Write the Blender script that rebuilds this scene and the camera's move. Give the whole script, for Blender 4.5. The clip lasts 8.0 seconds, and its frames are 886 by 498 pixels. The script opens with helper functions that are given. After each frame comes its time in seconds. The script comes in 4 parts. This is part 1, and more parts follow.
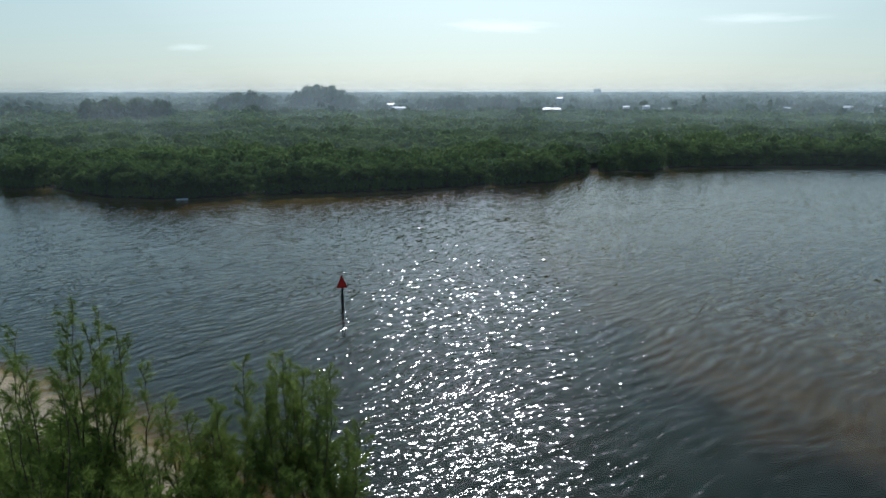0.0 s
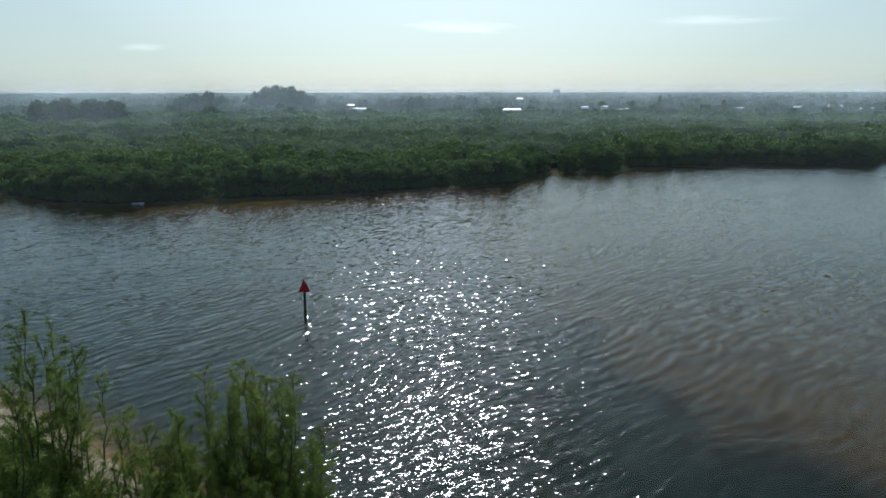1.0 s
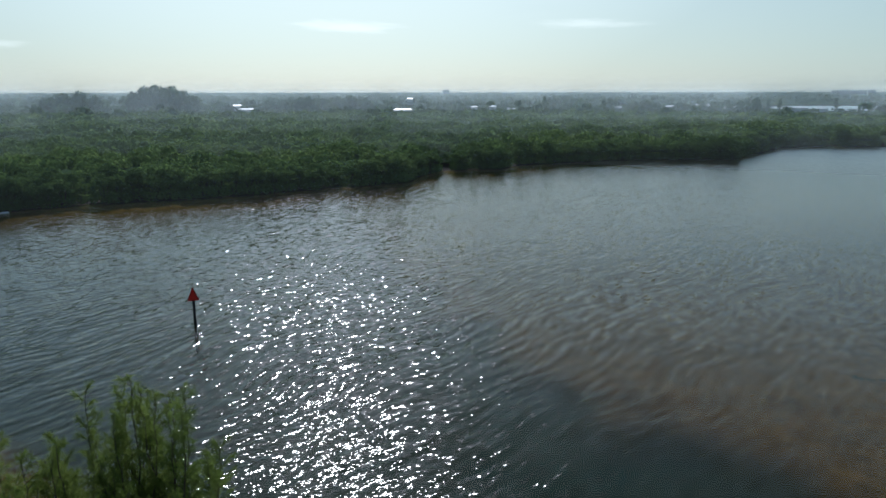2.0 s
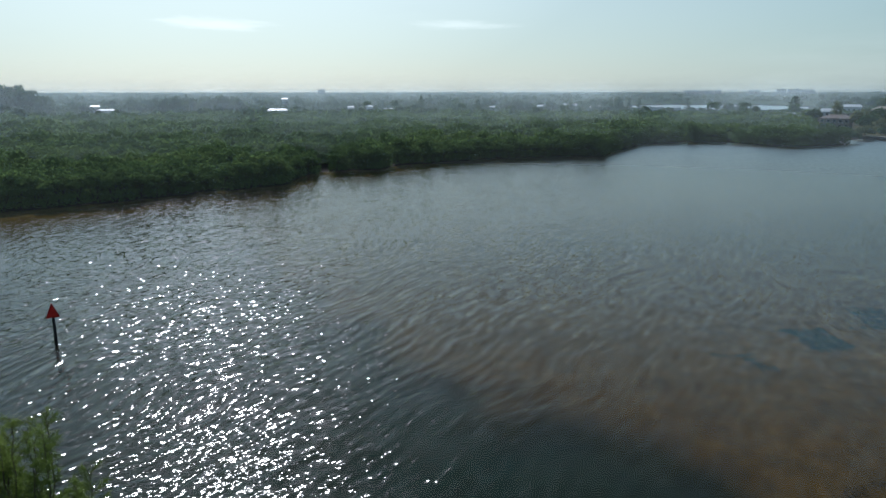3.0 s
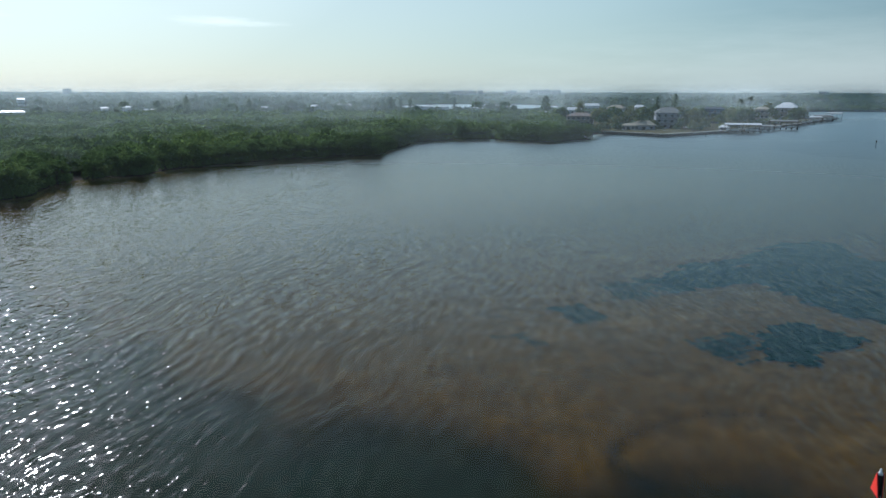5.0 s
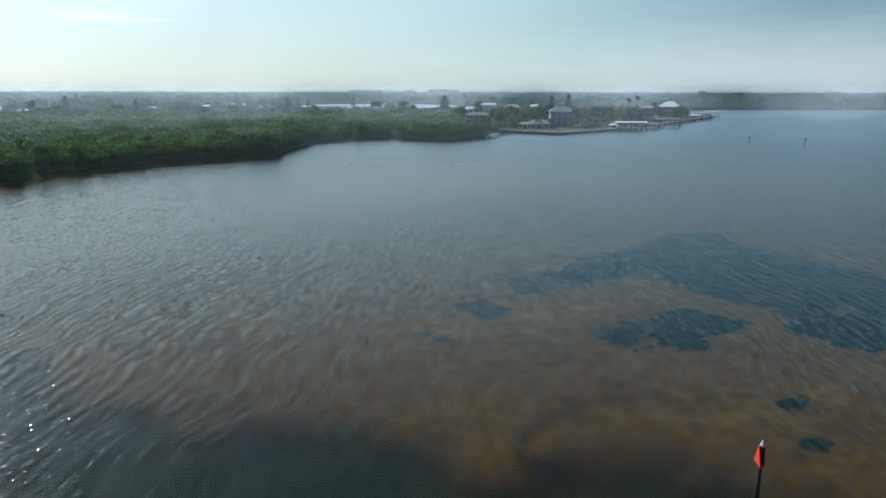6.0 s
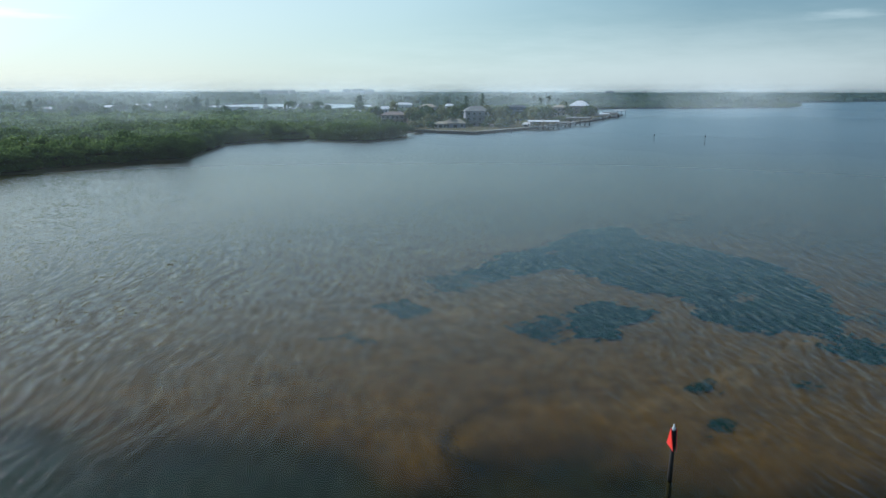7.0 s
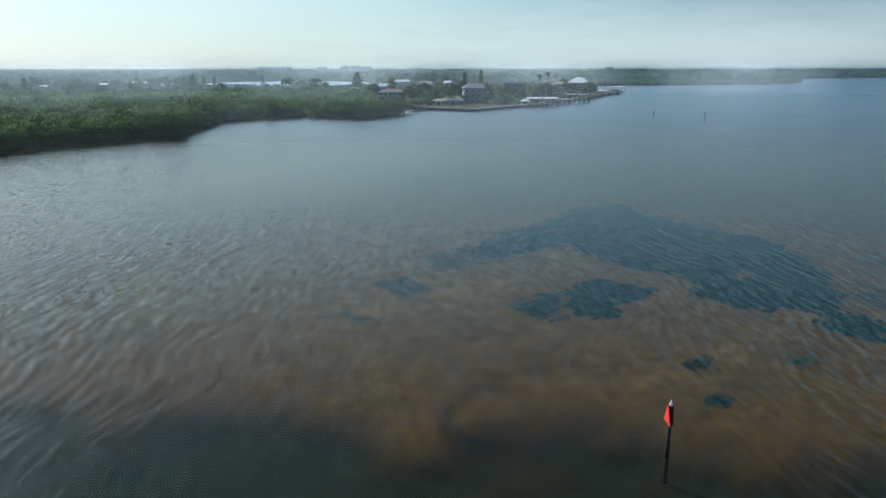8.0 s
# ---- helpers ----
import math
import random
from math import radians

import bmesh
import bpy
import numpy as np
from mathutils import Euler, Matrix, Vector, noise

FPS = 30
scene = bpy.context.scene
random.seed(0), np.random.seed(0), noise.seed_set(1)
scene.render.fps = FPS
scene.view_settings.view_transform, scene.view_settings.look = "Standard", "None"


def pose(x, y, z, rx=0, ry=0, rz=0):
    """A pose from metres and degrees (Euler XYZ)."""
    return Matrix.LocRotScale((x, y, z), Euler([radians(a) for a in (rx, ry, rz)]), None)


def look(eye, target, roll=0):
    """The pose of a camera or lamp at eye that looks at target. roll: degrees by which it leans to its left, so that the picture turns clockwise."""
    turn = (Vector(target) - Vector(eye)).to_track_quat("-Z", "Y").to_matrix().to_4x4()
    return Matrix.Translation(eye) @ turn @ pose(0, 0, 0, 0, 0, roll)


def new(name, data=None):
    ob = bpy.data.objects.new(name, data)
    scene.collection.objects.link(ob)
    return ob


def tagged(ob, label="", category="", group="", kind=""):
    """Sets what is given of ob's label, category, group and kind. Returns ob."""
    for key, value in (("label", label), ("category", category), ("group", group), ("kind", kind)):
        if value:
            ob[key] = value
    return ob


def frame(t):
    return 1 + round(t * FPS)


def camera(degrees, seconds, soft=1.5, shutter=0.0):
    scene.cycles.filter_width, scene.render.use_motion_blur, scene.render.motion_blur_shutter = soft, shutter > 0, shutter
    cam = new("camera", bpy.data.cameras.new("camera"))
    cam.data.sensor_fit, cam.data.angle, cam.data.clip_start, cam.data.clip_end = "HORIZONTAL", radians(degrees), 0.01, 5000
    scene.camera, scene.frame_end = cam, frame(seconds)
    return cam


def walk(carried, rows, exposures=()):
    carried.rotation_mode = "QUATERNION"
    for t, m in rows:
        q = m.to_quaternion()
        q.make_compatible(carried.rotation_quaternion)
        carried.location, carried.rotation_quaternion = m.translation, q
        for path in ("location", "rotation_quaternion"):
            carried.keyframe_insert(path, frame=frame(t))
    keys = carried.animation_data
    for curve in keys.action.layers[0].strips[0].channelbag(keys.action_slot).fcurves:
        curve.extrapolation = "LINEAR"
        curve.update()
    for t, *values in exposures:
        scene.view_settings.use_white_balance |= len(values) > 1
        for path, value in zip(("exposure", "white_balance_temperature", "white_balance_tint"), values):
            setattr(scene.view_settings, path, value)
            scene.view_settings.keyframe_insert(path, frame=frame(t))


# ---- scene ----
# The eye hovers 24 m over a small spit and only turns; x is right and y ahead at the start.
EYE = 24.0
cam = camera(65.45, 8.0)
TURN = [  # seconds, heading to the right, pitch, roll
    (0.0, 0.0, -12.9, -0.05), (0.5, 0.41, -12.86, -0.1), (1.0, 3.17, -12.86, -0.1), (1.5, 7.47, -12.86, -0.08),
    (3.0, 22.05, -12.88, -0.05), (3.5, 27.42, -12.88, 0.0), (4.0, 31.78, -12.88, 0.0), (4.5, 36.19, -12.88, 0.05),
    (6.0, 48.5, -12.9, 0.1), (6.5, 52.91, -12.91, 0.12), (7.0, 55.37, -12.91, 0.08), (7.5, 55.43, -12.95, 0.05),
    (7.7, 55.44, -12.97, 0.03), (7.8, 55.45, -13.32, 0.0), (7.9, 55.46, -14.0, -0.03), (8.0, 55.48, -14.73, -0.06),
]
walk(cam, [(t, pose(0, 0, EYE - (0.2 if t == 0.0 else 0.0), 90 + p, 0, -a) @ pose(0, 0, 0, 0, 0, r)) for t, a, p, r in TURN], [(t, e, 5750, 2.0) for t, e in ((0.0, -0.34), (3.0, -0.37), (4.5, -0.29), (6.0, -0.07), (8.0, 0.05))])


def at(az, d, z=0.0):
    """A place from its bearing in degrees (right of the start) and its distance."""
    return Vector((d * math.sin(radians(az)), d * math.cos(radians(az)), z))


def material(name):
    m = bpy.data.materials.new(name)
    m.use_nodes = True
    t = m.node_tree
    t.nodes.clear()
    return m, t.nodes, t.links


def ramp_node(n, stops):
    r = n.new("ShaderNodeValToRGB")
    e = r.color_ramp.elements
    while len(e) < len(stops):
        e.new(0.5)
    for item, (p, c) in zip(e, stops):
        item.position, item.color = p, (*c, 1)
    return r


def noise_node(n, l, scale, detail=4.0, rough=0.55, vector=None, stretch=None):
    tex = n.new("ShaderNodeTexNoise")
    tex.inputs["Scale"].default_value, tex.inputs["Detail"].default_value, tex.inputs["Roughness"].default_value = scale, detail, rough
    if vector is None:
        vector = n.new("ShaderNodeTexCoord").outputs["Object"]
    if stretch:
        mp = n.new("ShaderNodeMapping")
        mp.vector_type = "TEXTURE"
        mp.inputs["Rotation"].default_value = (0, 0, radians(stretch[3]))
        mp.inputs["Scale"].default_value = stretch[:3]
        l.new(vector, mp.inputs["Vector"])
        vector = mp.outputs["Vector"]
    l.new(vector, tex.inputs["Vector"])
    return tex


# ---- light ----
SUN_AZ, SUN_EL = 3.6, 38.5
sun = new("sun", bpy.data.lights.new("sun", "SUN"))
sun.data.energy, sun.data.angle, sun.data.color = 4.5, radians(0.55), (1.0, 0.92, 0.94)
sun.matrix_world = look(at(SUN_AZ, math.cos(radians(SUN_EL)), math.sin(radians(SUN_EL))) * 300, (0, 0, 0))

world = bpy.data.worlds.new("sky")
scene.world = world
world.use_nodes = True


CLOUDS = [(-19.5, 3.2, 2.0, 0.3, 0.3, 2.2), (4.4, 5.0, 4.2, 0.6, 0.6, 2.4), (23.5, 5.1, 4.0, 0.4, 0.4, 2.2), (84.5, 5.2, 2.8, 0.4, 0.12, 2.0), (76.0, 0.6, 32.0, 5.5, 0.26, 0.35)]


def build_sky(tree):
    n, l = tree.nodes, tree.links
    n.clear()
    out = n.new("ShaderNodeOutputWorld")
    back = n.new("ShaderNodeBackground")
    back.inputs["Strength"].default_value = 0.095
    sky = n.new("ShaderNodeTexSky")
    sky.sky_type, sky.sun_disc = "NISHITA", False
    sky.sun_elevation, sky.sun_rotation = radians(SUN_EL), radians(SUN_AZ)
    sky.air_density, sky.dust_density, sky.ozone_density = 1.3, 0.5, 3.0
    co = n.new("ShaderNodeTexCoord")
    # thin high streaks of cloud, stretched along the horizon
    spread = n.new("ShaderNodeMapping")
    spread.inputs["Scale"].default_value = (2.2, 2.2, 16.0)
    wisps = n.new("ShaderNodeTexNoise")
    wisps.inputs["Scale"].default_value, wisps.inputs["Detail"].default_value, wisps.inputs["Roughness"].default_value = 2.6, 7.0, 0.6
    ramp = n.new("ShaderNodeValToRGB")
    ramp.color_ramp.elements[0].position, ramp.color_ramp.elements[0].color = 0.54, (0, 0, 0, 1)
    ramp.color_ramp.elements[1].position, ramp.color_ramp.elements[1].color = 0.85, (0.08, 0.08, 0.08, 1)
    mix = n.new("ShaderNodeMix")
    mix.data_type = "RGBA"
    mix.inputs["B"].default_value = (8.6, 9.2, 9.3, 1)
    l.new(co.outputs["Generated"], spread.inputs["Vector"])
    l.new(spread.outputs["Vector"], wisps.inputs["Vector"])
    l.new(wisps.outputs["Fac"], ramp.inputs["Fac"])
    l.new(ramp.outputs["Color"], mix.inputs["Factor"])
    # a thin veil, thickest low over the horizon
    veil = n.new("ShaderNodeMix")
    veil.data_type = "RGBA"
    height = n.new("ShaderNodeSeparateXYZ")
    l.new(co.outputs["Generated"], height.inputs["Vector"])
    thin = n.new("ShaderNodeMapRange")
    thin.interpolation_type = "SMOOTHSTEP"
    thin.inputs["From Min"].default_value, thin.inputs["From Max"].default_value = 0.1, 0.3
    thin.inputs["To Min"].default_value, thin.inputs["To Max"].default_value = 0.62, 0.3
    l.new(height.outputs["Z"], thin.inputs["Value"])
    l.new(thin.outputs["Result"], veil.inputs["Factor"])
    toward = n.new("ShaderNodeVectorMath")
    toward.operation = "DOT_PRODUCT"
    toward.inputs[1].default_value = at(SUN_AZ, math.cos(radians(SUN_EL)), math.sin(radians(SUN_EL)))
    l.new(co.outputs["Generated"], toward.inputs[0])
    glow = ramp_node(n, [(0.0, (1.5, 2.5, 3.5)), (0.3, (2.0, 3.3, 4.2)), (0.45, (4.2, 5.7, 6.3)), (0.58, (6.8, 8.2, 8.4)), (0.75, (9.3, 10.2, 10.1)), (0.95, (18.0, 18.2, 17.4))])
    # higher up the veil gathers more closely round the sun
    crown = ramp_node(n, [(0.3, (1.6, 2.6, 3.6)), (0.55, (2.7, 4.0, 5.0)), (0.75, (6.8, 8.4, 9.2)), (0.92, (10.5, 12.0, 12.4)), (1.0, (14.0, 15.0, 15.0))])
    climb, lift = n.new("ShaderNodeMapRange"), n.new("ShaderNodeMix")
    climb.interpolation_type, lift.data_type = "SMOOTHSTEP", "RGBA"
    climb.inputs["From Min"].default_value, climb.inputs["From Max"].default_value = 0.13, 0.34
    l.new(height.outputs["Z"], climb.inputs["Value"])
    l.new(toward.outputs["Value"], glow.inputs["Fac"])
    l.new(toward.outputs["Value"], crown.inputs["Fac"])
    l.new(climb.outputs["Result"], lift.inputs["Factor"])
    l.new(glow.outputs["Color"], lift.inputs["A"])
    l.new(crown.outputs["Color"], lift.inputs["B"])
    l.new(lift.outputs["Result"], veil.inputs["B"])
    l.new(sky.outputs["Color"], veil.inputs["A"])
    l.new(veil.outputs["Result"], mix.inputs["A"])
    result = mix.outputs["Result"]
    # single wisps and a low bank of thin cloud: bearing, height, width, depth, strength, raggedness
    fray = noise_node(n, l, 5.0, 6, 0.65, spread.outputs["Vector"])
    for az, el, wide, deep, dense, ragged in CLOUDS:
        mp = n.new("ShaderNodeMapping")
        mp.vector_type = "TEXTURE"
        mp.inputs["Location"].default_value = at(az, math.cos(radians(el)), math.sin(radians(el)))
        mp.inputs["Rotation"].default_value = (0, 0, radians(-az))
        mp.inputs["Scale"].default_value = (radians(wide), 1.0, radians(deep))
        l.new(co.outputs["Generated"], mp.inputs["Vector"])
        far = n.new("ShaderNodeVectorMath")
        far.operation = "LENGTH"
        l.new(mp.outputs["Vector"], far.inputs[0])
        edge = n.new("ShaderNodeMath")
        edge.operation = "MULTIPLY_ADD"
        edge.inputs[1].default_value = -ragged
        l.new(fray.outputs["Fac"], edge.inputs[0])
        l.new(far.outputs["Value"], edge.inputs[2])
        soft = n.new("ShaderNodeMapRange")
        soft.interpolation_type = "SMOOTHSTEP"
        soft.inputs["From Min"].default_value, soft.inputs["From Max"].default_value = 0.05 - ragged / 2, 1.15 - ragged / 2
        soft.inputs["To Min"].default_value, soft.inputs["To Max"].default_value = dense, 0.0
        l.new(edge.outputs[0], soft.inputs["Value"])
        over = n.new("ShaderNodeMix")
        over.data_type = "RGBA"
        over.inputs["B"].default_value = (15.5, 15.8, 15.5, 1)
        l.new(soft.outputs["Result"], over.inputs["Factor"])
        l.new(result, over.inputs["A"])
        result = over.outputs["Result"]
    l.new(result, back.inputs["Color"])
    l.new(back.outputs["Background"], out.inputs["Surface"])


build_sky(world.node_tree)

# ---- materials ----


def plain(name, low, high, rough=0.8, scale=1.5, metal=0.0, bump=0.02, spec=0.3):
    """A surface whose colour wanders between two tones at two scales, with a fine relief."""
    m, n, l = material(name)
    out, b = n.new("ShaderNodeOutputMaterial"), n.new("ShaderNodeBsdfPrincipled")
    b.inputs["Roughness"].default_value, b.inputs["Metallic"].default_value, b.inputs["Specular IOR Level"].default_value = rough, metal, spec
    big, fine = noise_node(n, l, scale, 5), noise_node(n, l, scale * 14, 4)
    add = n.new("ShaderNodeMath")
    add.operation = "MULTIPLY_ADD"
    add.inputs[1].default_value = 0.35
    l.new(fine.outputs["Fac"], add.inputs[0])
    half = n.new("ShaderNodeMath")
    half.operation = "MULTIPLY"
    half.inputs[1].default_value = 0.65
    l.new(big.outputs["Fac"], half.inputs[0])
    l.new(half.outputs[0], add.inputs[2])
    r = ramp_node(n, [(0.3, low), (0.7, high)])
    l.new(add.outputs[0], r.inputs["Fac"])
    l.new(r.outputs["Color"], b.inputs["Base Color"])
    bp = n.new("ShaderNodeBump")
    bp.inputs["Distance"].default_value = bump
    l.new(fine.outputs["Fac"], bp.inputs["Height"])
    l.new(bp.outputs["Normal"], b.inputs["Normal"])
    l.new(b.outputs["BSDF"], out.inputs["Surface"])
    return m


def foliage(name, stops, patch=0.03, glow=0.5, each=0.0):
    """Leaves: tone by clump, and by patch of the wood; part of the light passes through."""
    m, n, l = material(name)
    out = n.new("ShaderNodeOutputMaterial")
    geo = n.new("ShaderNodeNewGeometry")
    field = noise_node(n, l, patch, 3, 0.6, geo.outputs["Position"])
    add = n.new("ShaderNodeMath")
    add.operation = "MULTIPLY_ADD"
    add.inputs[1].default_value = 0.16
    l.new(geo.outputs["Random Per Island"], add.inputs[0])
    shift = n.new("ShaderNodeMath")
    shift.operation = "MULTIPLY_ADD"
    shift.inputs[1].default_value, shift.inputs[2].default_value = 1.3, -0.29
    l.new(field.outputs["Fac"], shift.inputs[0])
    l.new(shift.outputs[0], add.inputs[2])
    own = n.new("ShaderNodeMath")
    own.operation = "MULTIPLY_ADD"
    own.inputs[1].default_value = each
    l.new(n.new("ShaderNodeObjectInfo").outputs["Random"], own.inputs[0])
    l.new(add.outputs[0], own.inputs[2])
    r = ramp_node(n, stops)
    l.new(own.outputs[0], r.inputs["Fac"])
    d, tr, mix = n.new("ShaderNodeBsdfDiffuse"), n.new("ShaderNodeBsdfTranslucent"), n.new("ShaderNodeMixShader")
    mix.inputs["Fac"].default_value = glow
    l.new(r.outputs["Color"], d.inputs["Color"])
    l.new(r.outputs["Color"], tr.inputs["Color"])
    l.new(d.outputs["BSDF"], mix.inputs[1])
    l.new(tr.outputs["BSDF"], mix.inputs[2])
    l.new(mix.outputs["Shader"], out.inputs["Surface"])
    return m


def ground_material():
    """Mud, weed and sand by depth, the deep tone carrying the water's blue; sand and leaf litter on land."""
    m, n, l = material("sand_and_mud")
    out, b = n.new("ShaderNodeOutputMaterial"), n.new("ShaderNodeBsdfPrincipled")
    b.inputs["Roughness"].default_value, b.inputs["Specular IOR Level"].default_value = 0.9, 0.1
    co = n.new("ShaderNodeTexCoord")
    sep = n.new("ShaderNodeSeparateXYZ")
    l.new(co.outputs["Object"], sep.inputs["Vector"])
    stain = noise_node(n, l, 0.07, 6, 0.65)
    grit = noise_node(n, l, 0.7, 8, 0.7)
    wob = n.new("ShaderNodeMath")
    wob.operation = "MULTIPLY_ADD"
    wob.inputs[1].default_value = 0.7
    l.new(stain.outputs["Fac"], wob.inputs[0])
    l.new(sep.outputs["Z"], wob.inputs[2])
    rng = n.new("ShaderNodeMapRange")
    rng.inputs["From Min"].default_value, rng.inputs["From Max"].default_value = -2.8, 1.4
    l.new(wob.outputs[0], rng.inputs["Value"])
    # deepest stop: blue of the water column put into the bed colour
    r = ramp_node(n, [(0.0, (0.002, 0.022, 0.036)), (0.3, (0.015, 0.018, 0.009)), (0.48, (0.056, 0.037, 0.011)), (0.62, (0.09, 0.058, 0.012)), (0.74, (0.26, 0.2, 0.12)), (0.88, (0.4, 0.35, 0.26))])
    l.new(rng.outputs["Result"], r.inputs["Fac"])
    tint = n.new("ShaderNodeMix")
    tint.data_type, tint.blend_type = "RGBA", "MULTIPLY"
    tint.inputs["Factor"].default_value = 0.85
    gr = ramp_node(n, [(0.3, (0.45, 0.47, 0.5)), (0.68, (1.3, 1.28, 1.22))])
    l.new(grit.outputs["Fac"], gr.inputs["Fac"])
    l.new(r.outputs["Color"], tint.inputs["A"])
    l.new(gr.outputs["Color"], tint.inputs["B"])
    # dark peat under the far woods, pale sand on the spit alone
    flat = n.new("ShaderNodeVectorMath")
    flat.operation = "LENGTH"
    l.new(co.outputs["Object"], flat.inputs[0])
    where = n.new("ShaderNodeMapRange")
    where.inputs["From Min"].default_value, where.inputs["From Max"].default_value = 110.0, 135.0
    l.new(flat.outputs["Value"], where.inputs["Value"])
    dry = n.new("ShaderNodeMapRange")
    dry.inputs["From Min"].default_value, dry.inputs["From Max"].default_value = -0.12, 0.03
    l.new(sep.outputs["Z"], dry.inputs["Value"])
    both = n.new("ShaderNodeMath")
    both.operation = "MULTIPLY"
    l.new(where.outputs["Result"], both.inputs[0])
    l.new(dry.outputs["Result"], both.inputs[1])
    peat = n.new("ShaderNodeMix")
    peat.data_type = "RGBA"
    peat.inputs["B"].default_value = (0.03, 0.024, 0.016, 1)
    l.new(both.outputs[0], peat.inputs["Factor"])
    l.new(tint.outputs["Result"], peat.inputs["A"])
    l.new(peat.outputs["Result"], b.inputs["Base Color"])
    bp = n.new("ShaderNodeBump")
    bp.inputs["Distance"].default_value = 0.08
    l.new(grit.outputs["Fac"], bp.inputs["Height"])
    l.new(bp.outputs["Normal"], b.inputs["Normal"])
    l.new(b.outputs["BSDF"], out.inputs["Surface"])
    return m


# wave trains: length in metres, heading of the crests, slope, waywardness
TRAINS = [(1.15, 42, 0.038, 7.0), (1.5, 34, 0.04, 6.0), (0.85, 51, 0.036, 8.0), (3.2, 38, 0.016, 4.0)]
# chop: waves to the metre, stretch, heading, slope
CHOP = [(0.9, 2.4, 40, 0.16), (2.2, 2.0, 36, 0.44), (5.2, 2.4, 32, 0.5)]


def water_material():
    """Clear brackish water: the bed shows through, the gloss follows Fresnel, wave trains and a finer chop."""
    m, n, l = material("brackish_water")
    out = n.new("ShaderNodeOutputMaterial")
    flat = n.new("ShaderNodeTexCoord").outputs["Object"]
    # the trains bend a little from place to place
    bend = noise_node(n, l, 0.03, 2.0, 0.5, flat)
    shift = n.new("ShaderNodeVectorMath")
    shift.operation = "MULTIPLY_ADD"
    shift.inputs[1].default_value = (16.0, 16.0, 0.0)
    l.new(bend.outputs["Color"], shift.inputs[0])
    l.new(flat, shift.inputs[2])
    co = shift.outputs[0]
    # gusts: where the water is rougher or smoother
    gust = noise_node(n, l, 0.02, 4.0, 0.6, flat, (2.6, 1.0, 1.0, 20))
    force = n.new("ShaderNodeMapRange")
    force.inputs["From Min"].default_value, force.inputs["From Max"].default_value = 0.36, 0.64
    force.inputs["To Min"].default_value, force.inputs["To Max"].default_value = 0.75, 1.25
    l.new(gust.outputs["Fac"], force.inputs["Value"])
    total = None

    def add_slope(value, slope):
        big = n.new("ShaderNodeVectorMath")
        big.operation = "MULTIPLY_ADD"
        big.inputs[1].default_value, big.inputs[2].default_value = slope, (0, 0, 0)
        l.new(value, big.inputs[0])
        if total:
            l.new(total, big.inputs[2])
        return big.outputs[0]

    def centred(value):
        mid = n.new("ShaderNodeVectorMath")
        mid.operation = "SUBTRACT"
        mid.inputs[1].default_value = (0.5, 0.5, 0.5)
        l.new(value, mid.inputs[0])
        return mid.outputs[0]

    # a train tilts the water across its crests
    for reach, turn, slope, wayward in TRAINS:
        mp, tex = n.new("ShaderNodeMapping"), n.new("ShaderNodeTexWave")
        mp.vector_type = "TEXTURE"
        mp.inputs["Rotation"].default_value = (0, 0, radians(turn))
        l.new(co, mp.inputs["Vector"])
        tex.wave_type, tex.bands_direction, tex.wave_profile = "BANDS", "Y", "SIN"
        tex.inputs["Scale"].default_value = math.tau / 20 / reach
        tex.inputs["Distortion"].default_value, tex.inputs["Detail"].default_value = wayward, 2.0
        tex.inputs["Detail Scale"].default_value, tex.inputs["Detail Roughness"].default_value = 0.9, 0.5
        l.new(mp.outputs["Vector"], tex.inputs["Vector"])
        total = add_slope(centred(tex.outputs["Color"]), (-2 * slope * math.sin(radians(turn)), 2 * slope * math.cos(radians(turn)), 0.0))
    # the chop tilts it every way
    for i, (size, crest, turn, slope) in enumerate(CHOP):
        tex = noise_node(n, l, size, 1.0, 0.5, co, (crest, 1.0, 1.0, turn))
        total = add_slope(centred(tex.outputs["Color"]), (slope, slope, 0.0))
        calm = total if i == 0 else calm
    normals = []
    # trains and chop are eased off with distance from the eye
    far, hush, gentle = n.new("ShaderNodeVectorMath"), n.new("ShaderNodeMapRange"), n.new("ShaderNodeVectorMath")
    far.operation, gentle.operation = "LENGTH", "SCALE"
    hush.inputs["From Min"].default_value, hush.inputs["From Max"].default_value = 85.0, 200.0
    hush.inputs["To Min"].default_value, hush.inputs["To Max"].default_value = 1.0, 0.55
    l.new(flat, far.inputs[0])
    l.new(far.outputs["Value"], hush.inputs["Value"])
    l.new(total, gentle.inputs[0])
    l.new(hush.outputs["Result"], gentle.inputs["Scale"])
    level, still = n.new("ShaderNodeMapRange"), n.new("ShaderNodeVectorMath")
    still.operation = "SCALE"
    level.inputs["From Min"].default_value, level.inputs["From Max"].default_value = 70.0, 190.0
    level.inputs["To Min"].default_value, level.inputs["To Max"].default_value = 1.0, 0.3
    l.new(far.outputs["Value"], level.inputs["Value"])
    l.new(calm, still.inputs[0])
    l.new(level.outputs["Result"], still.inputs["Scale"])
    for slopes in (still.outputs[0], gentle.outputs[0]):
        scaled, up, unit = n.new("ShaderNodeVectorMath"), n.new("ShaderNodeVectorMath"), n.new("ShaderNodeVectorMath")
        scaled.operation, up.operation, unit.operation = "SCALE", "ADD", "NORMALIZE"
        up.inputs[1].default_value = (0, 0, 1)
        l.new(slopes, scaled.inputs[0])
        l.new(force.outputs["Result"], scaled.inputs["Scale"])
        l.new(scaled.outputs[0], up.inputs[0])
        l.new(up.outputs[0], unit.inputs[0])
        normals.append(unit.outputs[0])
    smooth, choppy = normals
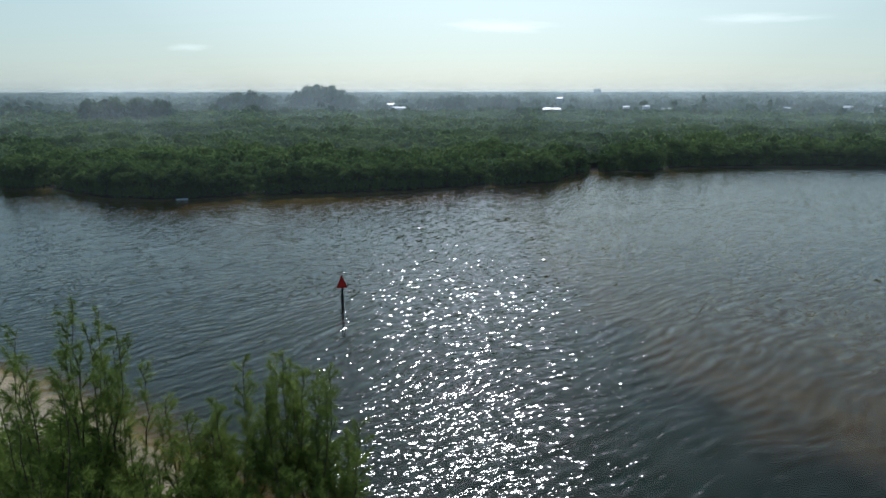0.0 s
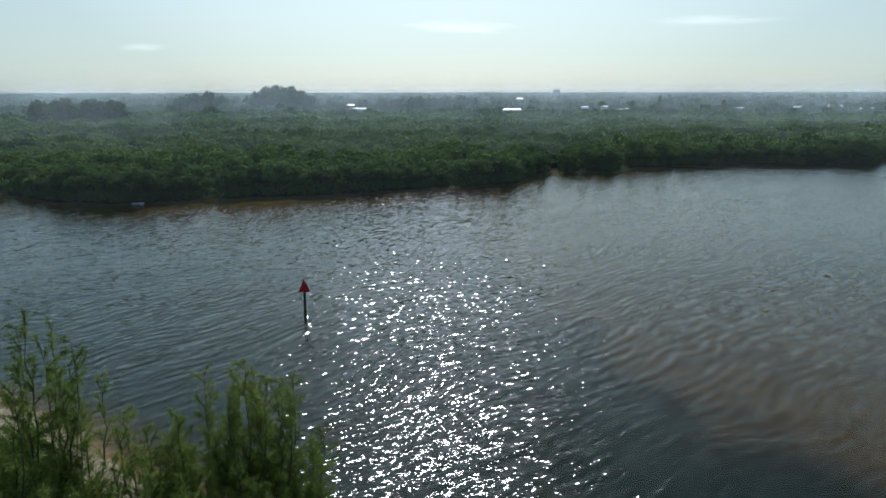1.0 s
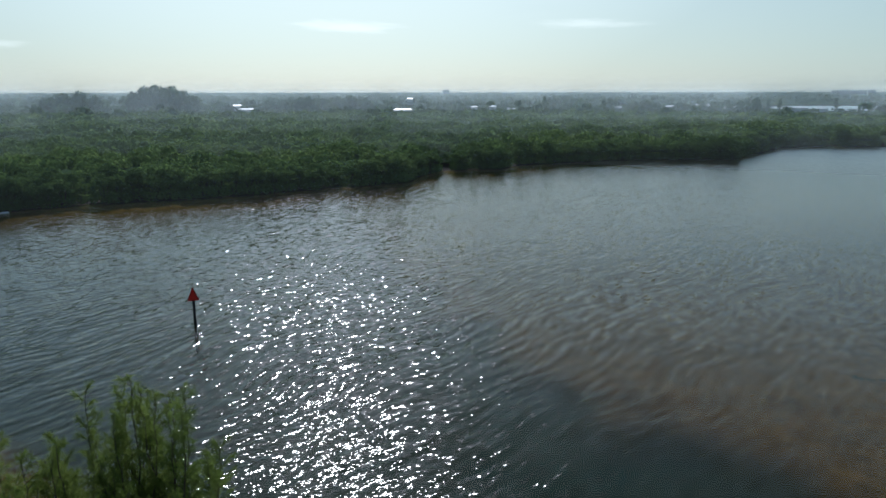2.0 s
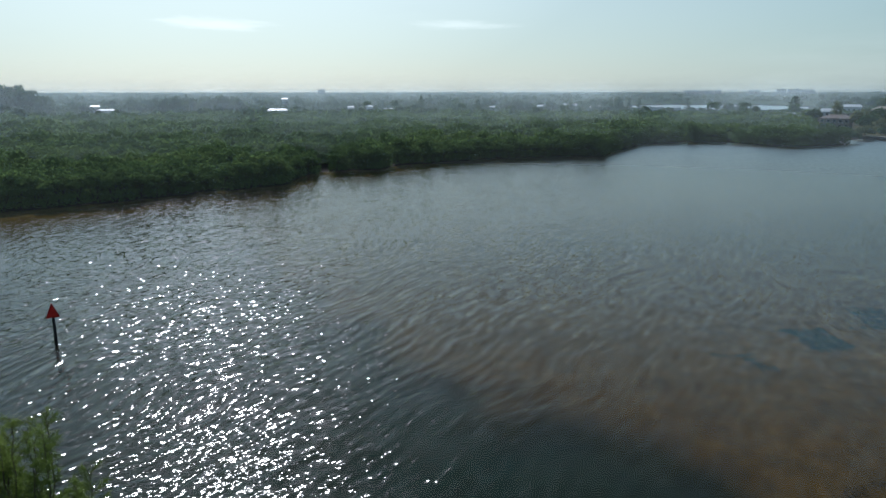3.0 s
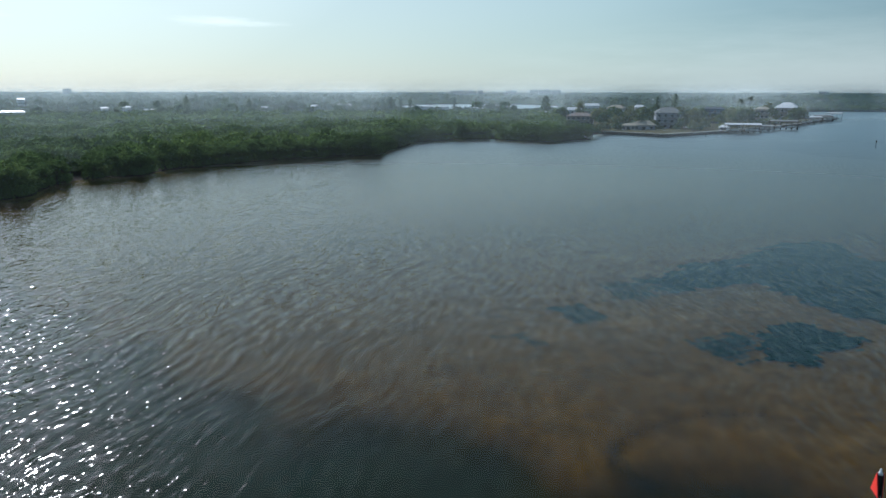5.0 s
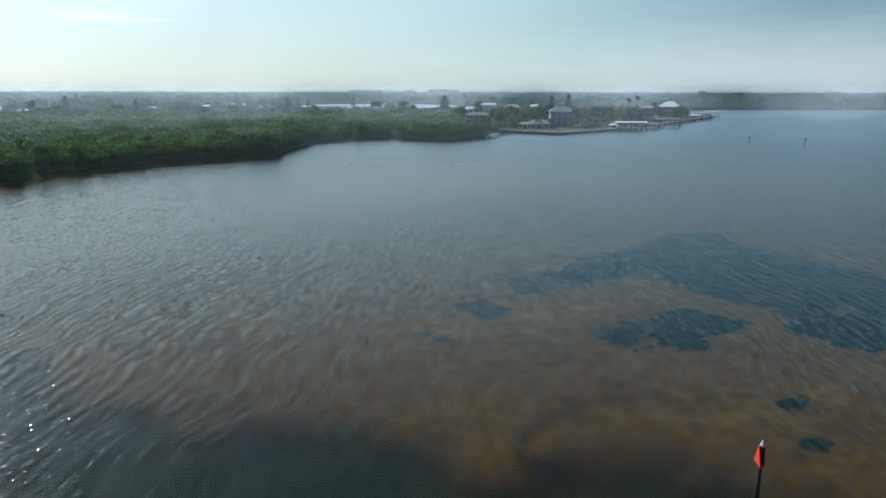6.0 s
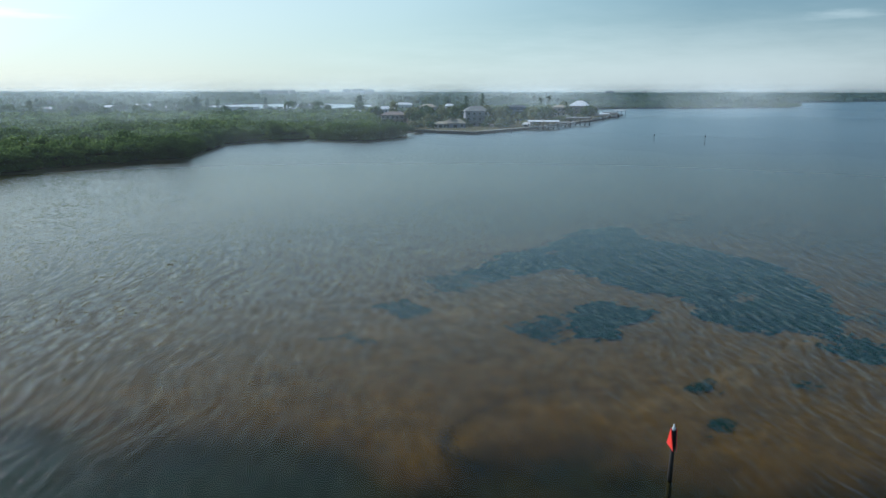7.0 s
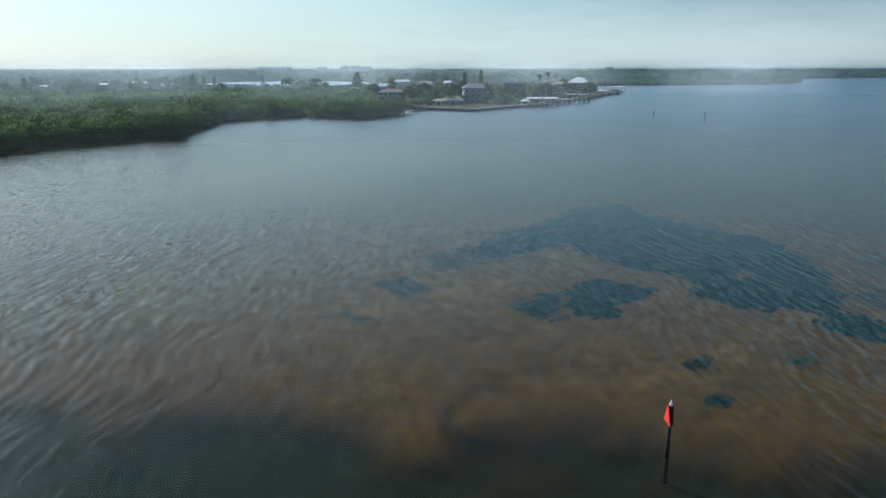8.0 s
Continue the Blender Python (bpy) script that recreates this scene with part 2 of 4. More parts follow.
    # gloss grows towards grazing view
    facing = n.new("ShaderNodeLayerWeight")
    facing.inputs["Blend"].default_value = 0.5
    l.new(smooth, facing.inputs["Normal"])
    steep, fr = n.new("ShaderNodeMath"), n.new("ShaderNodeMath")
    steep.operation, fr.operation = "POWER", "MULTIPLY_ADD"
    steep.inputs[1].default_value = 4.85
    fr.inputs[1].default_value, fr.inputs[2].default_value = 0.9, 0.005
    l.new(facing.outputs["Facing"], steep.inputs[0])
    l.new(steep.outputs[0], fr.inputs[0])
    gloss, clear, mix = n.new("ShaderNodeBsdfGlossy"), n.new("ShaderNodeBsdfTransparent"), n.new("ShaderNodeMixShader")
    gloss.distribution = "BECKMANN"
    # roughness grows with distance from the eye, for ripples too small to resolve
    far_rough = n.new("ShaderNodeMapRange")
    far_rough.inputs["From Min"].default_value, far_rough.inputs["From Max"].default_value = 95.0, 320.0
    far_rough.inputs["To Min"].default_value, far_rough.inputs["To Max"].default_value = 0.125, 0.36
    l.new(far.outputs["Value"], far_rough.inputs["Value"])
    l.new(far_rough.outputs["Result"], gloss.inputs["Roughness"])
    gloss.inputs["Color"].default_value = (0.965, 0.99, 0.955, 1)
    clear.inputs["Color"].default_value = (0.8, 0.75, 0.54, 1)
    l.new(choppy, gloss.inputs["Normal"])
    # ripples too fine to tell apart spread part of the gloss
    film, both = n.new("ShaderNodeBsdfGlossy"), n.new("ShaderNodeMixShader")
    film.distribution = "BECKMANN"
    # its pink tint puts the mauve cast of the sun glitter into the gloss
    film.inputs["Roughness"].default_value, film.inputs["Color"].default_value = 0.32, (1.0, 0.92, 1.0, 1)
    both.inputs["Fac"].default_value = 0.06
    l.new(choppy, film.inputs["Normal"])
    l.new(gloss.outputs["BSDF"], both.inputs[1])
    l.new(film.outputs["BSDF"], both.inputs[2])
    l.new(fr.outputs[0], mix.inputs["Fac"])
    l.new(clear.outputs["BSDF"], mix.inputs[1])
    l.new(both.outputs["Shader"], mix.inputs[2])
    l.new(mix.outputs["Shader"], out.inputs["Surface"])
    return m


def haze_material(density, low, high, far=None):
    """Haze stand-in: a translucent sheet, densest near the ground; far: its density up the reach."""
    m, n, l = material("haze_sheet")
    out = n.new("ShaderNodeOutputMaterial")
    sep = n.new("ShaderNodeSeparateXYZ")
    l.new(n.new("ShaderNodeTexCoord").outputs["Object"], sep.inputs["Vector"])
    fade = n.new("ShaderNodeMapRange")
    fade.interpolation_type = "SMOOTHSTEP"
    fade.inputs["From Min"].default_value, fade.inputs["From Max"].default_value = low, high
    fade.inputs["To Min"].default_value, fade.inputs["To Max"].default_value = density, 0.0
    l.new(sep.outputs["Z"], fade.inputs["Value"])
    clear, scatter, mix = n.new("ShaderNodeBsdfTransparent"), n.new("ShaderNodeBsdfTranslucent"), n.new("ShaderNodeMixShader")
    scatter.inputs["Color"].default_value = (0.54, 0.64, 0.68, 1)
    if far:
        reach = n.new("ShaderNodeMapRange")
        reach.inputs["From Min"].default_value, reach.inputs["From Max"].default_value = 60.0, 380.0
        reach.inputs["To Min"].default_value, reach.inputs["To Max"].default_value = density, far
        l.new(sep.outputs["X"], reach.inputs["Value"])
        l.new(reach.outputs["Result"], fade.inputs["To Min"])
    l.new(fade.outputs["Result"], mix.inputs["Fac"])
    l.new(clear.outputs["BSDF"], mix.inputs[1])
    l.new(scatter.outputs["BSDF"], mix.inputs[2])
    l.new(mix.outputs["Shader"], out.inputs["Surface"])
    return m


GROUND = ground_material()
WATER = water_material()
MANGROVE = foliage("mangrove_leaves", [(0.05, (0.05, 0.086, 0.03)), (0.45, (0.113, 0.175, 0.054)), (0.7, (0.17, 0.235, 0.072)), (1.0, (0.225, 0.265, 0.1))])
UPLAND = foliage("upland_leaves", [(0.1, (0.03, 0.056, 0.032)), (0.5, (0.078, 0.124, 0.058)), (0.95, (0.15, 0.18, 0.08))], 0.02)
PALM = foliage("palm_fronds", [(0.1, (0.03, 0.05, 0.018)), (0.5, (0.06, 0.085, 0.03)), (0.95, (0.13, 0.12, 0.05))], 0.1)
NEEDLE = foliage("casuarina_needles", [(0.0, (0.055, 0.085, 0.022)), (0.4, (0.12, 0.17, 0.04)), (0.75, (0.19, 0.235, 0.06)), (1.0, (0.27, 0.28, 0.09))], 0.25, 0.68)
GARDEN = foliage("light_garden_leaves", [(0.1, (0.03, 0.06, 0.03)), (0.6, (0.085, 0.135, 0.058)), (1.0, (0.2, 0.22, 0.11))], 0.08, 0.45, 0.6)
SEAGRASS = foliage("seagrass_blades", [(0.1, (0.003, 0.025, 0.022)), (0.6, (0.007, 0.04, 0.036)), (1.0, (0.016, 0.052, 0.042))], 0.2, 0.1)
WEED = foliage("brown_weed", [(0.1, (0.02, 0.016, 0.007)), (0.6, (0.035, 0.027, 0.01)), (1.0, (0.05, 0.042, 0.014))], 0.2, 0.1)
BARK = plain("grey_bark", (0.035, 0.028, 0.022), (0.09, 0.072, 0.056), 0.95, 2.0, bump=0.03)
# bed tone put on the pile feet, for the murk that would hide them
BEDTONE = plain("bed_toned_foot", (0.02, 0.028, 0.022), (0.045, 0.045, 0.03), 0.95, 2.0, bump=0.02, spec=0.05)
PILE = plain("tarred_pile", (0.02, 0.018, 0.016), (0.06, 0.05, 0.042), 0.8, 3.0, bump=0.02)
RED = plain("red_dayboard_sheet", (0.68, 0.022, 0.012), (0.78, 0.035, 0.018), 0.45, 4.0, bump=0.002, spec=0.4)
DARKRED = plain("red_reflective_border", (0.35, 0.012, 0.012), (0.42, 0.02, 0.018), 0.4, 4.0, bump=0.002)
STEEL = plain("galvanised_steel", (0.4, 0.4, 0.4), (0.55, 0.55, 0.54), 0.45, 6.0, metal=0.7, bump=0.004)
WHITE = plain("white_metal_roof", (0.6, 0.62, 0.62), (0.72, 0.73, 0.72), 0.4, 0.8, bump=0.01)
WALLGREY = plain("grey_lavender_siding", (0.25, 0.265, 0.31), (0.34, 0.35, 0.385), 0.8, 0.7)
WALLTAN = plain("tan_stucco", (0.24, 0.21, 0.18), (0.32, 0.28, 0.24), 0.85, 0.7)
WALLWHITE = plain("off_white_stucco", (0.38, 0.38, 0.37), (0.5, 0.49, 0.47), 0.8, 0.7)
WALLBLUE = plain("slate_blue_siding", (0.05, 0.12, 0.2), (0.08, 0.16, 0.26), 0.7, 0.7)
ROOFGREY = plain("grey_shingles", (0.15, 0.16, 0.155), (0.24, 0.245, 0.235), 0.85, 0.9, bump=0.03)
ROOFTAN = plain("weathered_tan_shingles", (0.26, 0.24, 0.18), (0.36, 0.33, 0.26), 0.85, 0.9, bump=0.03)
ROOFRED = plain("faded_brick_red_tiles", (0.15, 0.125, 0.11), (0.22, 0.18, 0.16), 0.85, 0.9, bump=0.03)
CONCRETE = plain("stained_concrete", (0.26, 0.24, 0.2), (0.42, 0.39, 0.33), 0.9, 0.5, bump=0.02)
DECK = plain("weathered_deck_boards", (0.2, 0.17, 0.14), (0.34, 0.3, 0.25), 0.85, 1.2, bump=0.02)
DARKROOF = plain("dark_slate_roof", (0.03, 0.045, 0.06), (0.05, 0.07, 0.09), 0.7, 0.9, bump=0.02)
# wet seawall face; also paints dock shade and far marks paled by haze
WETWALL_SHADE = plain("wet_concrete_and_shade", (0.06, 0.052, 0.042), (0.12, 0.1, 0.08), 0.8, 0.6, bump=0.02)
GLASS = plain("dark_window_glass", (0.02, 0.025, 0.03), (0.04, 0.045, 0.05), 0.12, 0.5, bump=0.0, spec=0.6)
HULL = plain("white_gelcoat", (0.72, 0.72, 0.7), (0.82, 0.82, 0.8), 0.3, 1.0, bump=0.002)
# haze put into the colour, as the curtains stop below the block tops
TOWER = plain("haze_paled_concrete", (0.45, 0.46, 0.47), (0.55, 0.56, 0.57), 0.9, 0.05)
GRASS = foliage("dry_grass", [(0.0, (0.07, 0.075, 0.04)), (0.5, (0.14, 0.135, 0.08)), (1.0, (0.24, 0.21, 0.14))], 0.3, 0.3)
LAMP = plain("white_lantern_plastic", (0.7, 0.7, 0.68), (0.82, 0.82, 0.8), 0.4, 4.0, bump=0.0)

# ---- mesh helpers ----


def finish(name, bm, mat, smooth=False):
    me = bpy.data.meshes.new(name)
    bm.normal_update()
    bm.to_mesh(me)
    bm.free()
    me.materials.append(mat)
    if smooth:
        me.polygons.foreach_set("use_smooth", [True] * len(me.polygons))
    return me


def part(name, bm, mat, parent, label="", smooth=False):
    ob = new(name, bm if isinstance(bm, bpy.types.Mesh) else finish(name, bm, mat, smooth))
    ob.parent = parent
    if label:
        tagged(ob, label)
    return ob


def thing(name, m, label, category, group="", kind=""):
    ob = new(name)
    ob.matrix_world = m
    return tagged(ob, label, category, group, kind)


def box(bm, x, y, z, sx, sy, sz, turn=0.0):
    """A box on its base centre (x, y, z)."""
    m = Matrix.Translation((x, y, z + sz / 2)) @ Matrix.Rotation(radians(turn), 4, "Z") @ Matrix.Diagonal((sx, sy, sz, 1))
    bmesh.ops.create_cube(bm, size=1.0, matrix=m)
    return bm


def tube(bm, pts, radii, sides=6):
    """A closed tapering tube along points."""
    rings = []
    for i, (p, r) in enumerate(zip(pts, radii)):
        p, r = Vector(p), float(r)
        d = (Vector(pts[min(i + 1, len(pts) - 1)]) - Vector(pts[max(i - 1, 0)])).normalized()
        a = d.orthogonal().normalized()
        b = d.cross(a)
        rings.append([bm.verts.new(p + r * (a * math.cos(k * math.tau / sides) + b * math.sin(k * math.tau / sides))) for k in range(sides)])
    for lo, hi in zip(rings, rings[1:]):
        for k in range(sides):
            bm.faces.new((lo[k], lo[(k + 1) % sides], hi[(k + 1) % sides], hi[k]))
    bm.faces.new(rings[0][::-1])
    bm.faces.new(rings[-1])
    return bm


def hip(bm, w, d, z, h, over=0.6, ridge=0.45):
    """A hip roof with eaves: w by d, its foot at z, h high."""
    w, d = w / 2 + over, d / 2 + over
    k = w * ridge
    low = [bm.verts.new((sx * w, sy * d, z - 0.25)) for sx, sy in ((-1, -1), (1, -1), (1, 1), (-1, 1))]
    foot = [bm.verts.new((sx * w, sy * d, z)) for sx, sy in ((-1, -1), (1, -1), (1, 1), (-1, 1))]
    a, b = bm.verts.new((-k, 0, z + h)), bm.verts.new((k, 0, z + h))
    bm.faces.new(low[::-1])
    for i in range(4):
        bm.faces.new((low[i], low[(i + 1) % 4], foot[(i + 1) % 4], foot[i]))
    bm.faces.new((foot[0], foot[1], b, a))
    bm.faces.new((foot[1], foot[2], b))
    bm.faces.new((foot[2], foot[3], a, b))
    bm.faces.new((foot[3], foot[0], a))
    return bm


def quads(name, corners, mat):
    """One mesh of loose quads from an array n x 4 x 3."""
    n = len(corners)
    me = bpy.data.meshes.new(name)
    me.vertices.add(4 * n)
    me.vertices.foreach_set("co", np.ascontiguousarray(corners, dtype=np.float32).ravel())
    me.loops.add(4 * n)
    me.loops.foreach_set("vertex_index", np.arange(4 * n, dtype=np.int32))
    me.polygons.add(n)
    me.polygons.foreach_set("loop_start", np.arange(0, 4 * n, 4, dtype=np.int32))
    me.update(calc_edges=True)
    me.materials.append(mat)
    return me


def sheet(name, xs, ys, zs, mat, wrap=False, keep=None):
    """A grid surface from 2D arrays of coordinates; keep: which cells, by their first corner."""
    r, c = xs.shape
    me = bpy.data.meshes.new(name)
    me.vertices.add(r * c)
    me.vertices.foreach_set("co", np.stack([xs, ys, zs], -1).astype(np.float32).ravel())
    i = np.arange(r * c).reshape(r, c)
    if wrap:
        i = np.concatenate([i, i[:, :1]], 1)
    f = np.stack([i[:-1, :-1], i[:-1, 1:], i[1:, 1:], i[1:, :-1]], -1).reshape(-1, 4)
    if keep is not None:
        f = f[keep.ravel()[f].all(1)]
    me.loops.add(f.size)
    me.loops.foreach_set("vertex_index", f.astype(np.int32).ravel())
    me.polygons.add(len(f))
    me.polygons.foreach_set("loop_start", np.arange(0, f.size, 4, dtype=np.int32))
    me.polygons.foreach_set("use_smooth", np.ones(len(f), dtype=bool))
    me.update(calc_edges=True)
    me.materials.append(mat)
    return me


def leaf_quads(rng, centres, normals, size, stretch=1.4, tilt=0.7):
    """Small leaf clumps that face roughly along the normals: n x 4 x 3."""
    n = len(centres)
    nn = normals + rng.normal(0, tilt, (n, 3))
    nn /= np.linalg.norm(nn, axis=1, keepdims=True) + 1e-9
    a = np.cross(nn, rng.normal(0, 1, (n, 3)))
    a /= np.linalg.norm(a, axis=1, keepdims=True) + 1e-9
    b = np.cross(nn, a)
    s = np.broadcast_to(size, n) * rng.uniform(0.6, 1.35, n)
    a, b = a * (s * stretch / 2)[:, None], b * (s / 2)[:, None]
    k = rng.uniform(0.2, 0.9, (n, 2))
    return np.stack([centres - a - b * k[:, :1], centres + a * 0.3 - b, centres + a + b * k[:, 1:], centres - a * 0.4 + b], 1)


# ---- the lie of the land ----
# shoreline of the far bank, from its far west round the point with the houses to the outer cape
BANK = [(-5000, 900), (-800, 480), (-220, 260), (-130, 190), (-110, 169), (-100, 170), (-81, 155), (-67, 152), (-56, 152), (-43, 159), (-24, 161),
        (-8, 166), (11, 174), (31, 180), (38, 195), (47, 206), (65, 206), (74, 216), (92, 219), (116, 224), (155, 217), (165, 227), (190, 246),
        (205, 260), (233, 264), (247, 254), (250, 236), (260, 221), (292, 222), (302, 240), (334, 249), (337, 211), (400, 208), (450, 214), (526, 223),
        (610, 237), (672, 252), (690, 275), (640, 360), (720, 450), (900, 372), (958, 341), (1068, 232), (1168, 158), (1235, 190), (1290, 300)]
OUTER = [(1500, 340), (1690, 232), (2026, 78), (3500, 40), (5000, 0)]
# the spit under the eye
SPIT = [(-220, 66), (-90, 66), (-45, 59.5), (-33, 53), (-25, 48), (-18, 41), (-8, 34), (2, 28), (12, 18), (22, 2), (26, -25), (0, -60), (-120, -60), (-260, 20)]


def inside_distance(poly, x, y):
    """Distance to a closed outline, positive inside it."""
    p = np.array(poly, float)
    q = np.roll(p, -1, 0)
    best, inside = np.full(x.shape, 1e18), np.zeros(x.shape, bool)
    for (ax, ay), (bx, by) in zip(p, q):
        dx, dy = bx - ax, by - ay
        t = np.clip(((x - ax) * dx + (y - ay) * dy) / (dx * dx + dy * dy), 0, 1)
        best = np.minimum(best, (x - ax - t * dx) ** 2 + (y - ay - t * dy) ** 2)
        if ay != by:
            inside ^= ((ay > y) != (by > y)) & (x < (bx - ax) * (y - ay) / (by - ay) + ax)
    return np.where(inside, 1, -1) * np.sqrt(best)


def ripple(x, y, size, seed=0.0):
    """A cheap smooth random field of that wavelength, about -1 to 1."""
    k = math.tau / size
    s = seed
    return (np.sin(k * (x * 0.83 + y * 0.56) + 1.7 + s) * np.sin(k * (y * 0.91 - x * 0.41) + 0.4 + 2 * s) + 0.6 * np.sin(k * 1.93 * (x * 0.34 - y * 0.94) + s * 3 + 2.1) * np.sin(k * 1.71 * (x * 0.9 + y * 0.44) + 5.0 - s)
            + 0.35 * np.sin(k * 3.7 * (x * 0.71 + y * 0.7) + s) * np.sin(k * 3.3 * (x * 0.6 - y * 0.8) + 1.0)) / 1.4


def polar(x, y):
    return np.degrees(np.arctan2(x, y)), np.hypot(x, y)


def land_distance(x, y):
    """Metres inland, negative over water."""
    wob = np.clip(np.hypot(x, y) / 130, 0.15, 1.0)
    xx, yy = x + wob * (1.6 * ripple(x, y, 17) + 0.7 * ripple(x, y, 6, 1)), y + wob * (1.6 * ripple(x, y, 15, 2) + 0.7 * ripple(x, y, 5, 3))
    bank = inside_distance(BANK + OUTER + [(5000, 5000), (-5000, 5000)], xx, yy)
    # the woods stand in the shallows: firm ground begins a little way behind their edge
    bank = bank - 2.6 * np.clip((x + 300) / 100, 0, 1) * np.clip((300 - x) / 40, 0, 1)
    spit = inside_distance(SPIT, xx, yy)
    az, d = polar(x, y)
    # two lagoons behind the woods
    lag = lambda a0, d0, wide, deep: (1 - np.sqrt(((az - a0) / wide) ** 2 + ((d - d0) / deep) ** 2)) * deep
    water = np.maximum(lag(43.2, 1140, 6.4, 200), lag(68.5, 2230, 4.6, 130))
    return np.maximum(np.minimum(bank, -water), spit)


def ground_height(x, y):
    s = land_distance(x, y)
    # a sand bar east of the channel, falling off to mid depth further out
    edge = np.interp(y, [-60, -5, 5, 11, 18, 24, 33, 40, 46, 52, 66, 110, 150], [61, 51, 46.8, 44, 40.3, 36, 31.8, 29, 25, 22, 18.5, 12, 11])
    u = x - edge + 3.0 * ripple(x, y, 23, 4)
    ramp = np.clip((u + 4) / 8, 0, 1)
    ramp = ramp * ramp * (3 - 2 * ramp)
    far = np.clip((np.hypot(x - 58, y - 16) - 24) / 55, 0, 1)
    # the bottom shoals a little towards the bar
    rise = np.clip((x - 14) / 22, 0, 1) * np.clip((48 - y) / 30, 0, 1)
    bed = -2.9 + 0.95 * rise * (1 - ramp) + ramp * (2.25 - 0.75 * far) + 0.14 * ripple(x, y, 11, 5) + 0.1 * ripple(x, y, 37, 6)
    strand = np.exp(-((x + 34) / 24) ** 2)
    shelf = -0.25 + 0.17 * strand + s * (0.13 - 0.08 * strand)
    sea = np.maximum(np.maximum(bed, s * 0.36), np.where(np.hypot(x, y) > 120, shelf, -9))
    land = np.minimum(0.08 * s, 0.9) + 0.12 * ripple(x, y, 9, 7)
    return np.where(s > 0, np.maximum(land, 0.02), np.minimum(sea, -0.03))


def rings(start, stop, ratio, azimuths):
    r = [start]
    while r[-1] < stop:
        r.append(r[-1] * ratio)
    r[-1] = stop
    a, d = np.meshgrid(np.radians(azimuths), np.array(r))
    return d * np.sin(a), d * np.cos(a)


AZ = np.concatenate([np.arange(-48, 96, 0.45), np.arange(96, 312, 4.0)])
gx, gy = rings(4.0, 4900.0, 1.034, AZ)
gx, gy = np.concatenate([gx[:1] * 0, gx]), np.concatenate([gy[:1] * 0, gy])
ground = new("ground", sheet("ground", gx, gy, ground_height(gx, gy), GROUND, True))
tagged(ground, "sandy ground, muddy sea bed and low marsh land", "ground", kind="structure")

AZW = np.concatenate([np.arange(-48, 96, 3.0), np.arange(96, 312, 8.0)])
wx, wy = rings(3.0, 4900.0, 1.35, AZW)
wx, wy = np.concatenate([wx[:1] * 0, wx]), np.concatenate([wy[:1] * 0, wy])
water = new("water", sheet("water", wx, wy, wx * 0, WATER, True))
tagged(water, "rippled brackish water glittering under a high sun", "water", kind="structure")

# ---- added curtains that stand in for haze, from the woods to the horizon ----
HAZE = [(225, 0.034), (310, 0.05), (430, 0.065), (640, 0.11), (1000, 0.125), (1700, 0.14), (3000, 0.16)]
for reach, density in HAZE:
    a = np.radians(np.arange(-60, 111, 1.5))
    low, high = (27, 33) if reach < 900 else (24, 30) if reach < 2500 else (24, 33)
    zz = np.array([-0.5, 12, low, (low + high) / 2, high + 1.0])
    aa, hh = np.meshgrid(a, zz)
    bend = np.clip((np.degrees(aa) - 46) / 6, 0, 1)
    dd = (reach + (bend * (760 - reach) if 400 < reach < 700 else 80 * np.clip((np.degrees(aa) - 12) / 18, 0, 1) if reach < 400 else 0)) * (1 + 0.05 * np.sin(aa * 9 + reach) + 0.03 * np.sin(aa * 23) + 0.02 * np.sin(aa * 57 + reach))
    veil = new("haze_curtain", sheet("haze_curtain", dd * np.sin(aa), dd * np.cos(aa), hh, haze_material(density, low, high)))
    tagged(veil, "translucent curtain added to stand in for haze over the far land", "haze", kind="structure")



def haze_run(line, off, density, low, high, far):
    """A curtain added to stand in for haze along a shore, a little way out over the water."""
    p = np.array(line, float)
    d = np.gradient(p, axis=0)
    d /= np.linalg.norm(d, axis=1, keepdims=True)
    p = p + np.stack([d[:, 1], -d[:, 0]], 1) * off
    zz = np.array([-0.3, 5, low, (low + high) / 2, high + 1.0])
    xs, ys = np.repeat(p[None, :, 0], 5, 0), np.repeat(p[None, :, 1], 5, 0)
    tagged(new("haze_curtain", sheet("haze_curtain", xs, ys, zz[:, None] + 0 * xs, haze_material(density, low, high, far))), "translucent curtain added to stand in for haze along the shore", "haze", kind="structure")


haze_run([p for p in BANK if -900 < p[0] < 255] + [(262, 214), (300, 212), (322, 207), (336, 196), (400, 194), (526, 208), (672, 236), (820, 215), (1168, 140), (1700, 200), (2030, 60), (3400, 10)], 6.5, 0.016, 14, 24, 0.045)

# ---- mangrove woods ----
rng = np.random.default_rng(5)


